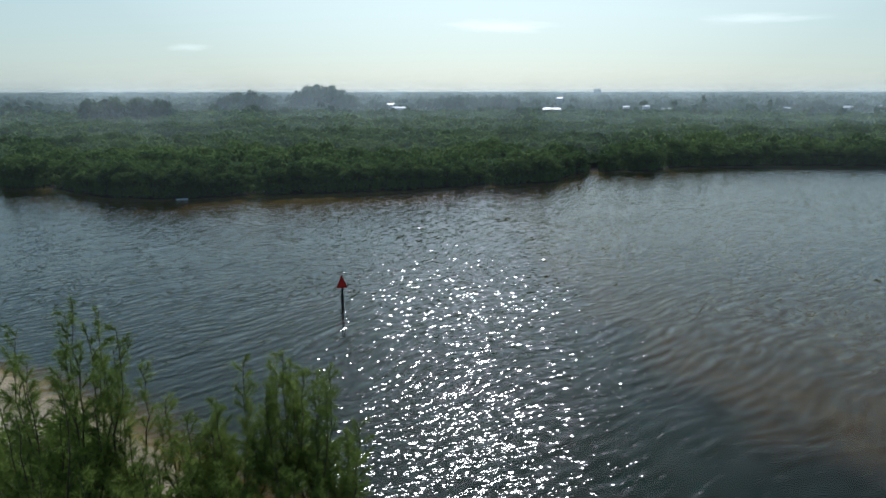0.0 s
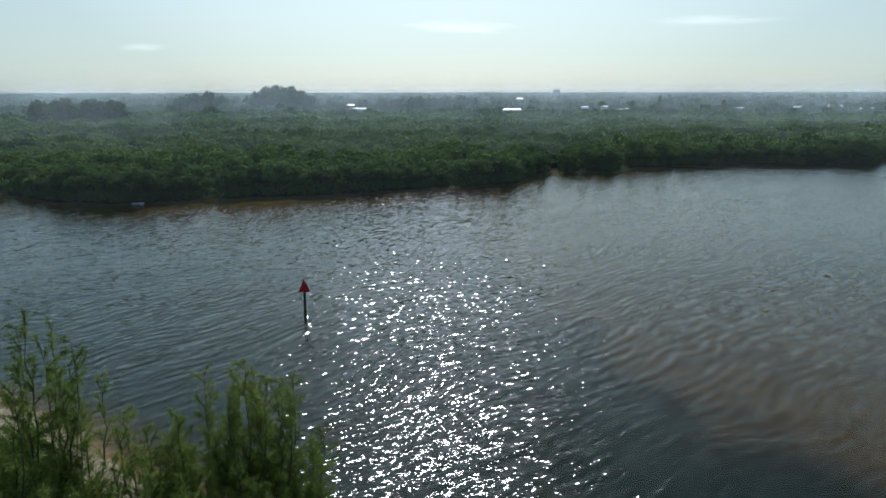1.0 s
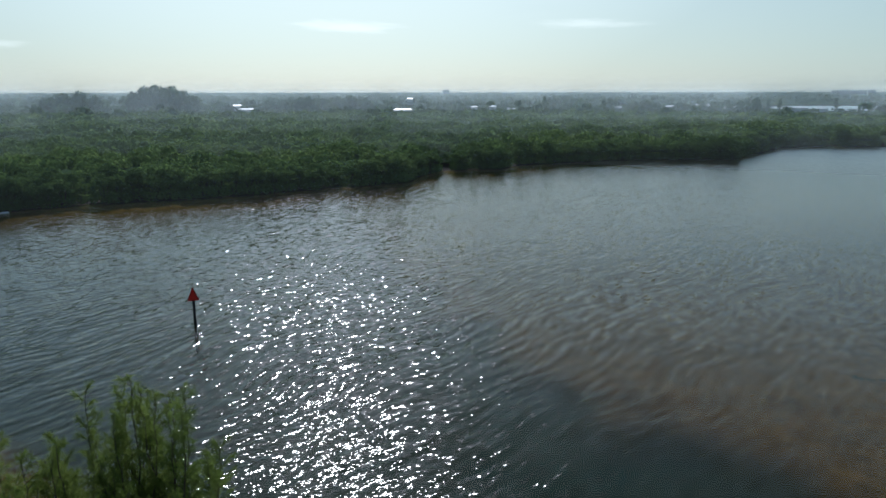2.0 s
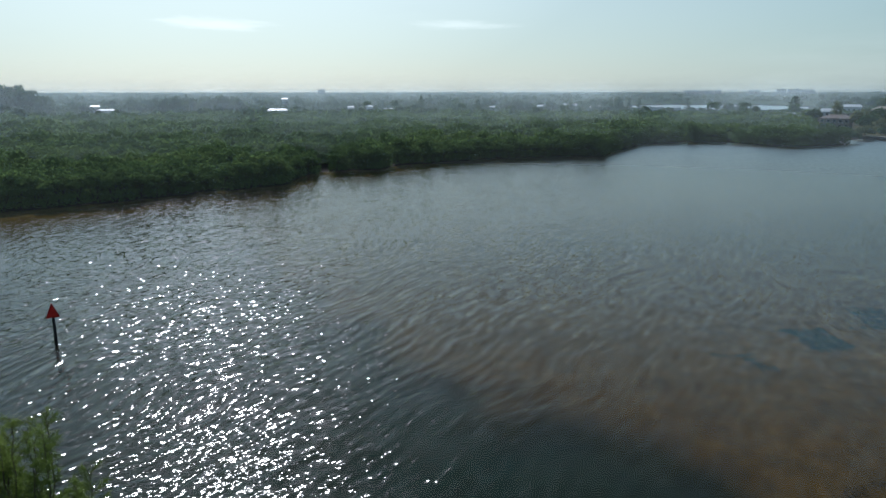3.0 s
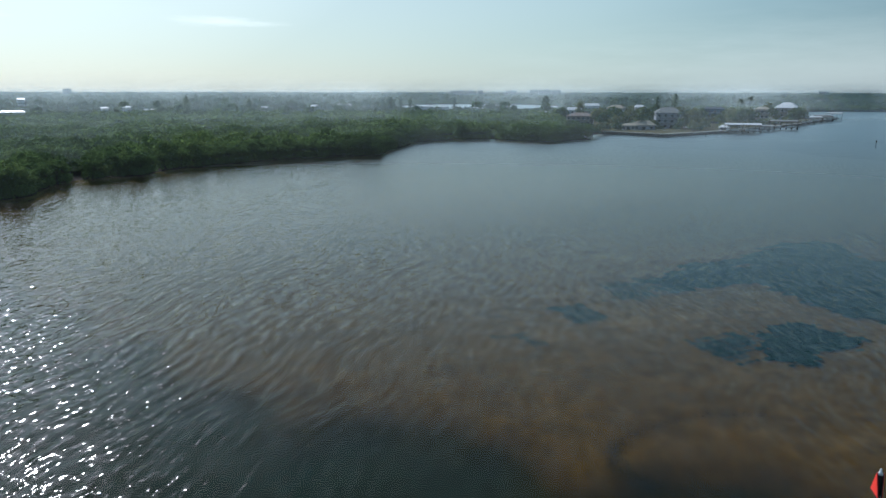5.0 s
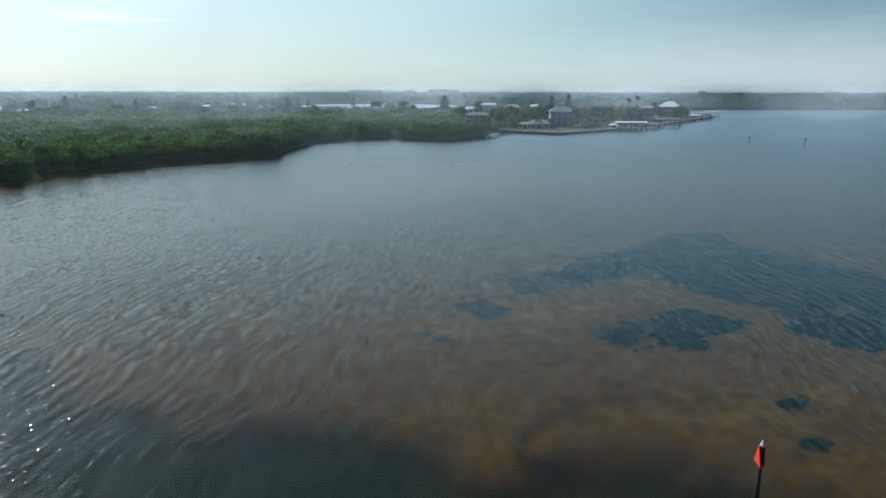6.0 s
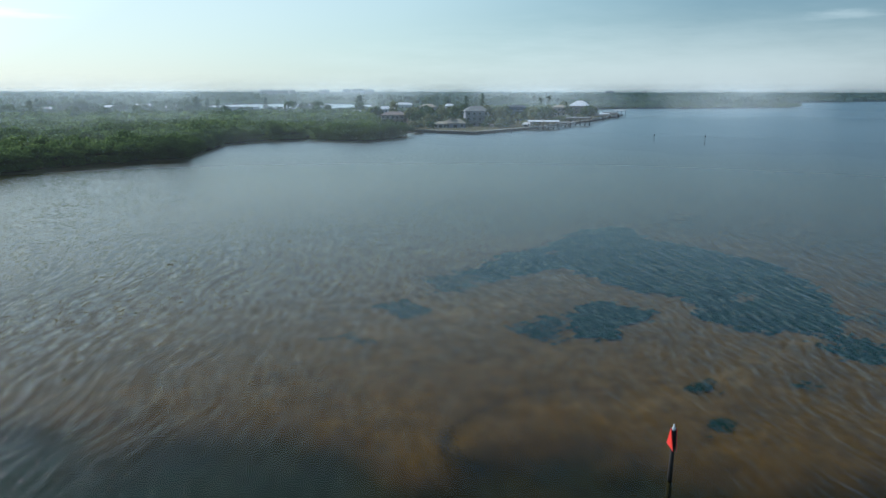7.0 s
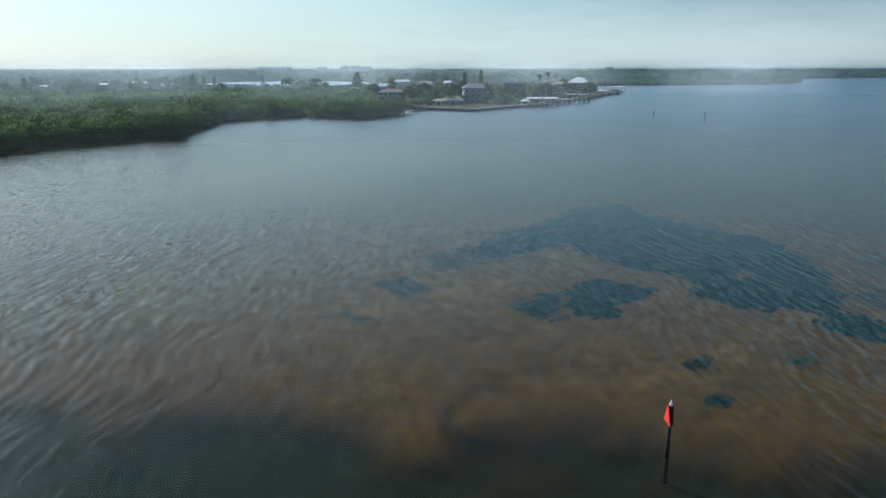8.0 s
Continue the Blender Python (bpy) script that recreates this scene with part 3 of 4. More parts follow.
def crown_points(rng, n, lumps, rx, rz, base):
    """Points and outward normals over a lumpy crown."""
    c = []
    for i in range(lumps):
        a, q = i * 2.4 + rng.uniform(-0.4, 0.4), math.sqrt((i + 0.5) / lumps)
        c.append((rx * 0.72 * q * math.cos(a), rx * 0.72 * q * math.sin(a), base + rz * (0.55 + 0.35 * (1 - q * q) + rng.uniform(-0.16, 0.2)), rx * rng.uniform(0.3, 0.5)))
    c = np.array(c)
    pick = rng.integers(0, lumps, n)
    d = rng.normal(0, 1, (n, 3))
    d[:, 2] = np.where(rng.random(n) < 0.8, np.abs(d[:, 2]), d[:, 2])
    d /= np.linalg.norm(d, axis=1, keepdims=True)
    p = c[pick, :3] + d * c[pick, 3:] * rng.uniform(0.75, 1.08, (n, 1)) * (1, 1, 0.8)
    # a skirt of leaves that hangs to the water
    m = n // 4
    a, q = rng.uniform(0, math.tau, m), rng.uniform(0.75, 1.02, m)
    p[:m] = np.stack([rx * q * np.cos(a), rx * q * np.sin(a), base + rz * 0.5 * rng.random(m) ** 0.8 - 0.95], 1)
    d[:m] = np.stack([np.cos(a), np.sin(a), 0.4 + 0 * a], 1)
    return p, d


def mangrove_variant(seed):
    """trunk with prop roots, and a crown of leaf clumps; about 6 m high."""
    r = np.random.default_rng(seed)
    bm = bmesh.new()
    for i in range(3):
        a = i * 2.1 + r.uniform(0, 1)
        tube(bm, [(0.3 * math.cos(a), 0.3 * math.sin(a), -0.3), (0.5 * math.cos(a), 0.5 * math.sin(a), 1.5), (1.2 * math.cos(a), 1.2 * math.sin(a), 3.6)], [0.1, 0.08, 0.04], 5)
    for i in range(9):
        a, q = i * 0.7 + r.uniform(-0.2, 0.2), r.uniform(0.9, 1.9)
        tube(bm, [(q * math.cos(a), q * math.sin(a), -0.5), (q * 0.75 * math.cos(a), q * 0.75 * math.sin(a), 0.5), (0.3 * math.cos(a), 0.3 * math.sin(a), 1.1)], [0.035, 0.04, 0.05], 4)
    trunk = finish("trunk", bm, BARK)
    p, d = crown_points(r, 1600, 11, 2.9, 4.6, 1.2)
    return trunk, quads("crown", leaf_quads(r, p, d, 0.3, 1.35, 0.24), MANGROVE)


VARIANTS = [mangrove_variant(40 + i) for i in range(7)]


def along(line, step):
    """Points at even steps along a polyline."""
    out, carry = [], 0.0
    for (ax, ay), (bx, by) in zip(line, line[1:]):
        n = math.hypot(bx - ax, by - ay)
        s = carry
        while s < n:
            out.append((ax + (bx - ax) * s / n, ay + (by - ay) * s / n, (bx - ax) / n, (by - ay) / n))
            s += step
        carry = s - n
    return out


FRONT = [p for p in BANK if -140 < p[0] < 300]
k = 0
for row, (back, step) in enumerate(((5.2, 3.2), (9.0, 4.4))):
    for x, y, tx, ty in along(FRONT, step):
        b = back + rng.uniform(-1.2, 1.2)
        x, y = x - ty * b + rng.uniform(-0.8, 0.8), y + tx * b + rng.uniform(-0.8, 0.8)
        if land_distance(np.array([x]), np.array([y]))[0] < -6.0:
            continue
        s = rng.uniform(0.78, 1.2) * (0.92 if row == 0 else 1.1)
        trunk, crown = VARIANTS[k % 7]
        k += 1
        tree = thing("mangrove_tree", Matrix.LocRotScale((x, y, 0.0), Euler((0, 0, rng.uniform(0, 6.3))), (s, s, s * rng.uniform(0.88, 1.12))), "dense green mangrove tree with arching prop roots at the water", "tree", "mangroves along the bank")
        part("trunk", trunk, BARK, tree)
        part("crown", crown, MANGROVE, tree)


def scatter(rng, az0, az1, d0, d1, area):
    """Random places in a sector, one per that many square metres."""
    n = int(0.5 * radians(az1 - az0) * (d1 * d1 - d0 * d0) / area)
    a, d = np.radians(rng.uniform(az0, az1, n)), np.sqrt(rng.uniform(d0 * d0, d1 * d1, n))
    return d * np.sin(a), d * np.cos(a)


def wood(rng, x, y, radius, top, per, size):
    """Leaf clumps of many crowns: the crowns' places, radii, tops, clumps each and clump size."""
    n = len(x)
    d = rng.normal(0, 1, (n, per, 3))
    d[..., 2] = np.abs(d[..., 2])
    d /= np.linalg.norm(d, axis=2, keepdims=True)
    lump = 1 + 0.22 * np.sin(5 * np.arctan2(d[..., 1], d[..., 0]) + rng.uniform(0, 6, (n, 1)))
    c = np.stack([x, y, top - radius * 0.75], 1)[:, None]
    p = c + d * (radius[:, None] * lump)[..., None] * (1, 1, 0.75)
    return leaf_quads(rng, p.reshape(-1, 3), d.reshape(-1, 3), size, 1.3, 0.2)


def canopy_top(x, y):
    return 6.4 + 1.1 * ripple(x, y, 31, 1) + 0.8 * ripple(x, y, 12, 2) + 0.8 * ripple(x, y, 90, 3)


bands = []
for d0, d1, area, per, size, r0 in ((150, 240, 17, 160, 0.5, 2.3), (240, 340, 20, 96, 0.74, 2.6), (340, 460, 26, 50, 1.15, 3.0), (460, 640, 38, 24, 1.9, 3.6)):
    x, y = scatter(rng, -44, 58, d0, d1, area)
    s = land_distance(x, y)
    az, d = polar(x, y)
    keep = (s > 7.9) & ~((az > 50) & (x > 300))
    x, y, s = x[keep], y[keep], s[keep]
    rad = r0 * rng.uniform(0.75, 1.25, len(x))
    top = canopy_top(x, y) * np.clip(0.8 + s / 90, 0, 1.05) + rng.normal(0, 0.5, len(x)) + (rng.random(len(x)) < 0.04) * 1.6
    bands.append(wood(rng, x, y, rad, top, per, size))
forest = new("mangrove_forest", quads("mangrove_forest", np.concatenate(bands), MANGROVE))
tagged(forest, "unbroken green canopy of low mangrove wood behind the bank", "mangrove forest", kind="stuff")

# the woods' shaded floor and far canopy, one uneven surface
cx, cy = rings(152.0, 4900.0, 1.021, np.arange(-46, 96, 0.4))
s = land_distance(cx, cy)
az, d = polar(cx, cy)
town = (az > 50) & (cx > 296) & (d < 730)
tall = np.where(d < 620, canopy_top(cx, cy) - 1.9, 4.5 + 2.0 * ripple(cx, cy, 60, 4) + 1.6 * ripple(cx, cy, 27, 5) + 1.2 * np.clip((d - 900) / 1500, 0, 4) + 9 * np.clip((d - 2600) / 2200, 0, 1))
tall = tall + rng.normal(0, 0.5, cx.shape) * np.clip(d / 500, 0.4, 3)
low = ((np.abs(az - 43.2) < 7.5) & (d > 720) & (d < 1400)) | ((np.abs(az - 68.5) < 6) & (d > 1700) & (d < 2400))
tall = np.where(low, 1.5 + 0.6 * rng.random(cx.shape), tall)
cz = np.maximum(tall * np.clip((s - 3.6) / 8, 0.15, 1), 0.5)
floor_mesh = sheet("far_canopy", cx, cy, cz, UPLAND, keep=(s > 4.6) & ~town)
tagged(new("far_canopy", floor_mesh), "dark green canopy of far flat woods", "woods", kind="stuff")

# crowns of the upland woods further off
bands = []
for d0, d1, area, per, size, r0 in ((560, 900, 170, 18, 3.0, 4.4), (900, 1700, 700, 15, 5.4, 7.0), (1700, 4600, 5200, 13, 11.0, 16.0)):
    x, y = scatter(rng, -44, 94, d0, d1, area)
    az, d = polar(x, y)
    keep = (land_distance(x, y) > 8) & ~((np.abs(az - 43.2) < 7) & (d > 700) & (d < 1400)) & ~((np.abs(az - 68.5) < 5.5) & (d > 1500) & (d < 2400)) & ~((az > 50) & (d < 760))
    x, y, d = x[keep], y[keep], d[keep]
    rad = r0 * rng.uniform(0.6, 1.2, len(x))
    bands.append(wood(rng, x, y, rad, 5.6 + 3.6 * rng.random(len(x)) ** 2 + (rng.random(len(x)) < 0.09) * rng.uniform(3, 7, len(x)) + 1.5 * np.clip((d - 900) / 1500, 0, 3), per, size))
tagged(new("upland_forest", quads("upland_forest", np.concatenate(bands), UPLAND)), "dull green far woods of mixed trees", "woods", kind="stuff")


# the outer cape is wooded down to the water
edge = along([(720, 450), (900, 372), (958, 341), (1068, 232), (1168, 158), (1235, 190)], 3.0)
x, y = np.array([(px - ty * b, py + tx * b) for px, py, tx, ty in edge for b in (3.0, 9.0, 16.0)]).T + rng.normal(0, 1.5, (2, 3 * len(edge)))
cape = wood(rng, x, y, 4.2 * rng.uniform(0.7, 1.2, len(x)), 6.0 + 1.6 * ripple(x, y, 40, 2) + rng.normal(0, 0.5, len(x)), 30, 1.7)
tagged(new("cape_forest", quads("cape_forest", cape, MANGROVE)), "low green mangroves crowding a far cape", "mangrove forest", kind="stuff")


# ---- single trees that stand out ----
def stand_tree(name, az, d, top, wide, shape, label, n=420, mat=UPLAND):
    """A far tree: trunk, limbs and an uneven crown, column or dome."""
    r = np.random.default_rng(int(az * 37 + d + 1000))
    t = thing(name, pose(*at(az, d, 0.4), 0, 0, r.uniform(0, 360)), label, "tree")
    bm = bmesh.new()
    lean = r.uniform(-0.04, 0.04, 2) * top
    tube(bm, [(0, 0, -0.6), (lean[0] * 0.5, lean[1] * 0.5, top * 0.5), (lean[0], lean[1], top * 0.92)], [top * 0.022, top * 0.014, 0.05], 6)
    for i in range(8):
        a, z = i * 2.4, top * (0.3 + 0.07 * i)
        q = wide * 0.38
        tube(bm, [(lean[0] * z / top, lean[1] * z / top, z), (q * 0.6 * math.cos(a), q * 0.6 * math.sin(a), z + top * 0.05), (q * math.cos(a), q * math.sin(a), z + top * 0.1)], [0.12, 0.08, 0.03], 4)
    part("trunk", bm, BARK, t)
    u = r.random(n)
    a = r.uniform(0, math.tau, n)
    if shape == "column":
        z = top * (0.22 + 0.78 * u)
        q = wide / 2 * (np.sin(np.clip(u, 0, 1) ** 0.7 * math.pi) ** 0.6 * 0.9 + 0.12) * r.uniform(0.45, 1.1, n) * (1 + 0.25 * np.sin(u * 40))
    else:
        lump = 1 + 0.22 * np.sin(a * 3 + u * 7) + 0.12 * np.sin(a * 7)
        phi = np.arccos(1 - 1.45 * u)
        z = top * 0.62 + top * 0.36 * np.cos(phi) * lump
        q = wide / 2 * np.sin(phi) * lump * r.uniform(0.6, 1.05, n)
    p = np.stack([q * np.cos(a) + lean[0] * z / top, q * np.sin(a) + lean[1] * z / top, z], 1)
    nn = np.stack([np.cos(a), np.sin(a), 0.5 + 0 * a], 1)
    part("crown", quads("crown", leaf_quads(r, p, nn, max(0.7, wide * 0.13), 1.3, 0.6), mat), mat, t)
    return t


PINES = [(-5.6, 640, 16, 7), (2.05, 700, 21, 5), (20.35, 560, 19.8, 6.5), (24.9, 600, 17, 6), (36.1, 760, 17.5, 7), (36.9, 760, 16.5, 6), (37.6, 770, 16, 6), (35.4, 770, 15, 8), (41.2, 700, 17.5, 5.5),
         (43.4, 720, 13, 6), (57.2, 660, 19.5, 5), (58.55, 600, 21.8, 5.5), (48.6, 640, 19.4, 10)]
for az, d, top, wide in PINES:
    stand_tree("pine_tree", az, d, top, wide, "column", "tall narrow dark green pine rising over the woods", 380)
DOMES = [(-26.5, 480, 17, 16), (-25.0, 490, 18, 17), (-23.3, 500, 17.5, 18), (-21.8, 505, 17, 15), (-17.2, 690, 18, 17), (-16.2, 700, 21, 16), (-15.2, 710, 22.5, 16), (-14.2, 700, 19, 15),
         (-11.6, 700, 22, 18), (-10.8, 700, 26, 19), (-9.9, 705, 27.5, 20), (-9.0, 705, 27, 20), (-8.2, 700, 23.5, 18), (-7.4, 690, 18, 16), (3.5, 690, 17.4, 17), (4.6, 700, 18.5, 17), (5.6, 690, 16.4, 16), (0.6, 700, 16, 15), (1.4, 690, 17.5, 15), (2.4, 700, 16.5, 16), (-1.6, 680, 14, 16), (-0.6, 690, 15, 15), (-5.0, 640, 13, 15),
         (27.2, 700, 14, 14), (28.2, 700, 14.5, 14), (45.1, 680, 13.5, 9), (44.2, 690, 12, 12), (51.3, 520, 16.2, 6.5), (49.9, 560, 10, 11), (52.9, 500, 11.5, 12), (53.4, 470, 10, 11), (54.3, 450, 8.5, 9),
         (55.3, 500, 13, 7), (56.4, 520, 12.5, 9), (57.1, 540, 13.5, 9), (59.9, 470, 12.5, 9), (60.4, 500, 12, 8), (60.0, 436, 6.5, 6), (62.2, 500, 11, 8), (62.7, 490, 11.5, 9), (63.3, 500, 12.5, 9), (63.9, 510, 12.5, 8), (65.1, 590, 14.5, 9), (65.6, 560, 10, 7),
         (50.8, 420, 6.5, 9), (51.8, 395, 6.0, 9), (52.4, 384, 5.2, 8), (53.3, 415, 6, 8), (57.0, 458, 6.0, 7), (59.25, 458, 7.5, 8), (58.8, 455, 3.4, 5), (57.5, 456, 2.8, 5), (60.6, 462, 7, 8)]
for az, d, top, wide in DOMES:
    stand_tree("broad_tree", az, d, top, wide, "dome", "broad dark green tree with an uneven crown", 420, GARDEN if az > 50 else UPLAND)


# garden trees and shrubs between the houses
grow = np.random.default_rng(77)
for i in range(105):
    az = grow.uniform(53.6, 67.2)
    d = grow.uniform(432, 450) if i % 3 == 0 else grow.uniform(450, 640)
    d = max(d, (206 + 26 * max(0, (az - 62) / 6)) / math.cos(radians(az)) + 14) if az > 57 else d
    if d < 484 and 56.9 < az < 59.1:
        continue
    if d < 450 and 54.4 < az < 59.1:
        d += 16
    top = grow.uniform(3.0, 6.5) if d < 452 else grow.uniform(4.5, 7.5) if 60.2 < az < 62.3 or d < 480 else grow.uniform(3.5, 5.5) if 63.9 < az < 66.8 else grow.uniform(6.5, 12.0)
    stand_tree("garden_tree", az, d, top, top * grow.uniform(0.8, 1.25), "dome", "rounded green garden tree between the houses", 300, GARDEN)


def palm_tree(az, d, top):
    r = np.random.default_rng(int(az * 91 + d))
    t = thing("palm_tree", pose(*at(az, d, 0.6), 0, 0, r.uniform(0, 360)), "slender palm with a ragged crown of fronds", "tree", "palms among the houses")
    bm = bmesh.new()
    tube(bm, [(0, 0, -0.3), (0.2, 0.1, top * 0.5), (0.5, 0.2, top)], [0.22, 0.16, 0.13], 7)
    part("trunk", bm, BARK, t)
    bm = bmesh.new()
    for i in range(17):
        a, up, n = i * 2.4, r.uniform(-0.5, 0.9), r.uniform(2.2, 3.1)
        for side in (-1, 1):
            prev = None
            for j in range(6):
                u = j / 5
                c = Vector((0.5 + n * u * math.cos(a), 0.2 + n * u * math.sin(a), top + n * (up * u - 0.85 * u * u)))
                w = 0.5 * math.sin(math.pi * (0.12 + 0.86 * u)) * side
                e = c + Vector((-math.sin(a) * w, math.cos(a) * w, -abs(w) * 0.6))
                now = bm.verts.new(c), bm.verts.new(e)
                if prev:
                    bm.faces.new((prev[0], now[0], now[1], prev[1]))
                prev = now
    part("crown", bm, PALM, t)


for az, d, top in ((63.2, 520, 18.3), (63.85, 525, 20.0), (59.35, 452, 9.5), (59.1, 455, 12.0), (55.9, 446, 8.0), (54.9, 455, 8.4), (61.4, 480, 9.5), (60.9, 470, 8.0), (62.0, 470, 8.5), (64.5, 540, 9.0), (59.6, 449, 6.5), (60.3, 450, 7.0), (56.9, 462, 10.5), (54.2, 462, 8.0), (60.6, 520, 12.5), (62.6, 540, 12.0), (65.3, 560, 11.5)):
    palm_tree(az, d, top)


# ---- houses on the point ----
def house(name, az, d, w, dep, eave, rise, wall, roof, label, face=0.0, storeys=2, stilts=False, ridge=0.45, z=1.0, chimney=False):
    """A house that faces the eye but for face degrees: walls, roof, windows, door."""
    h = thing(name, pose(*at(az, d, z), 0, 0, -az + face), label, "house", "houses by the water")
    under = 2.6 if stilts else 0.0
    bm = bmesh.new()
    box(bm, 0, 0, under, w, dep, eave - under)
    bmesh.ops.bevel(bm, geom=bm.edges[:], offset=0.06, segments=1, affect="EDGES")
    part("wall", bm, wall, h)
    if stilts:
        for i in range(5):
            for j in (-1, 1):
                bm = bmesh.new()
                box(bm, (i / 4 - 0.5) * (w - 0.8), j * (dep / 2 - 0.5), -0.6, 0.45, 0.45, under + 0.6)
                part("post", bm, CONCRETE, h)
    r = part("roof", hip(bmesh.new(), w, dep, eave + 0.02, rise, 0.7, ridge), roof, h)
    if chimney:
        bm = bmesh.new()
        box(bm, w * 0.2, 0.6, eave + rise * 0.4, 0.9, 0.9, rise * 0.8)
        part("chimney", bm, CONCRETE, r)
    n = max(3, int(w / 3.4))
    step = (eave - under) / storeys
    for s in range(storeys):
        for i in range(n):
            x = (i - (n - 1) / 2) * (w / n)
            door = s == 0 and i == n // 2 and not stilts
            wide, tall, sill = (2.2, 2.1, 0.05) if door else (min(1.7, w / n * 0.55), 1.35, 0.9)
            win = part("door" if door else "window", box(bmesh.new(), x, -dep / 2 - 0.03, under + s * step + sill, wide + 0.24, 0.1, tall + 0.2), WHITE, h)
            part("pane", box(bmesh.new(), x, -dep / 2 - 0.07, under + s * step + sill + 0.1, wide, 0.06, tall), GLASS, win)
        if s:
            slab = bmesh.new()
            box(slab, 0, -dep / 2 - 0.75, under + s * step - 0.15, w * 0.96, 1.5, 0.2)
            bal = part("balcony", slab, DECK, h)
            rail = bmesh.new()
            box(rail, 0, -dep / 2 - 1.45, under + s * step + 0.95, w * 0.96, 0.07, 0.08)
            for i in range(int(w * 1.3)):
                box(rail, (i / (w * 1.3 - 1) - 0.5) * w * 0.95, -dep / 2 - 1.45, under + s * step + 0.05, 0.05, 0.05, 0.92)
            part("railing", rail, WHITE, bal)
    return h


house("house", 58.05, 472, 15.4, 12, 10.0, 3.2, WALLGREY, ROOFGREY, "three-storey grey lavender house with balconies and a hip roof", 8, 3)
house("house", 56.3, 446, 13.0, 8, 3.2, 2.6, WALLGREY, ROOFTAN, "low boat shed with a wide weathered tan roof", 4, 1)
house("house", 55.2, 444, 8.0, 6, 2.9, 1.3, WALLWHITE, ROOFTAN, "low open shelter with a tan roof by the seawall", -6, 1)
house("house", 51.35, 505, 17, 11, 6.4, 2.2, WALLTAN, ROOFRED, "two-storey tan house with a faded red tile roof", -10, 2)
house("house", 48.2, 610, 17, 9, 5.0, 1.8, WALLWHITE, WHITE, "low white house with a bright metal roof", 5, 1)
house("house", 54.15, 625, 14, 10, 9.2, 2.6, WALLWHITE, ROOFTAN, "two-storey pale house with a light tan roof", -15, 2)
house("house", 55.9, 640, 9, 8, 9.8, 2.0, WALLWHITE, WHITE, "pale house with a white roof among trees", 12, 2)
house("house", 61.25, 560, 16.5, 11, 10.8, 1.4, WALLBLUE, DARKROOF, "large slate blue house with a flat dark roof", 0, 3, ridge=0.7, chimney=True)
house("house", 59.75, 478, 5.5, 8, 6.6, 2.0, WALLWHITE, WHITE, "small white house with a steep bright roof", 35, 2)
house("house", 64.75, 568, 9.5, 9, 10.6, 1.8, WALLTAN, ROOFTAN, "three-storey tan house behind the docks", 0, 3)
house("house", 66.35, 612, 16.0, 13, 10.9, 4.2, WALLTAN, WHITE, "tall tan house with a gleaming white hip roof", -8, 3, ridge=0.3)
house("house", 65.6, 560, 8.0, 6, 4.2, 1.6, WALLWHITE, ROOFGREY, "low white boathouse with a grey roof", 0, 1)
house("house", 62.2, 452, 4.5, 4, 2.4, 1.2, WALLWHITE, WHITE, "tiny white garden hut beside the dock", -10, 1)
# houses inland behind the mangroves
for az, d, w, eave, rise, face in ((8.8, 600, 15.0, 8.0, 1.3, 4), (14.6, 700, 6.0, 8.2, 1.0, 0), (16.1, 700, 5.0, 8.6, 1.2, 12), (17.6, 700, 8.0, 6.4, 1.0, 0), (26.0, 760, 8.0, 6.0, 1.6, 20), (30.0, 800, 8.5, 7.0, 1.5, -8), (32.3, 830, 14, 7.6, 1.8, 6),
                                   (34.6, 850, 26, 5.0, 1.5, 0), (39.0, 850, 16, 5.4, 1.5, -5), (40.3, 840, 12, 5.2, 1.6, 10), (42.4, 760, 12, 5.0, 1.8, 0), (-4.3, 680, 10, 10.4, 1.2, 15), (-3.5, 660, 13, 7.6, 1.2, -12), (-2.6, 640, 6, 6.4, 1.0, 0), (9.4, 1000, 8, 13, 1.5, 0), (50.9, 640, 14, 7.2, 2.4, 0), (52.2, 760, 16, 8.8, 2.2, 5)):
    house("house", az, d, w, 9, eave, rise, WHITE, WHITE, "white house with a bright roof in the far woods", face, 1 if eave < 7 else 2, z=0.8, ridge=0.8)

# tall blocks on the horizon
for az, d, w, h in ((41.45, 3300, 70, 26), (42.5, 3300, 55, 25), (43.3, 3350, 28, 26), (45.8, 3400, 48, 27), (47.6, 3500, 40, 31), (48.5, 3500, 60, 31), (49.4, 3500, 45, 29), (12.3, 3600, 34, 32), (68.6, 3900, 44, 25)):
    b = thing("apartment_block", pose(*at(az, d, 1), 0, 0, -az + 10), "hazy grey apartment block on the horizon", "building", "blocks on the horizon")
    bm = bmesh.new()
    box(bm, 0, 0, 0, w, 20, h)
    bmesh.ops.bevel(bm, geom=bm.edges[:], offset=0.3, segments=1, affect="EDGES")
    part("wall", bm, TOWER, b)
    bm = bmesh.new()
    box(bm, w * 0.15, 0, h, w * 0.2, 8, 3)
    part("roof_house", bm, TOWER, b)
    for s in range(int(h / 3.4)):
        part("window_band", box(bmesh.new(), 0, -10.05, 1.2 + s * 3.4, w * 0.92, 0.3, 1.6), GLASS, b)


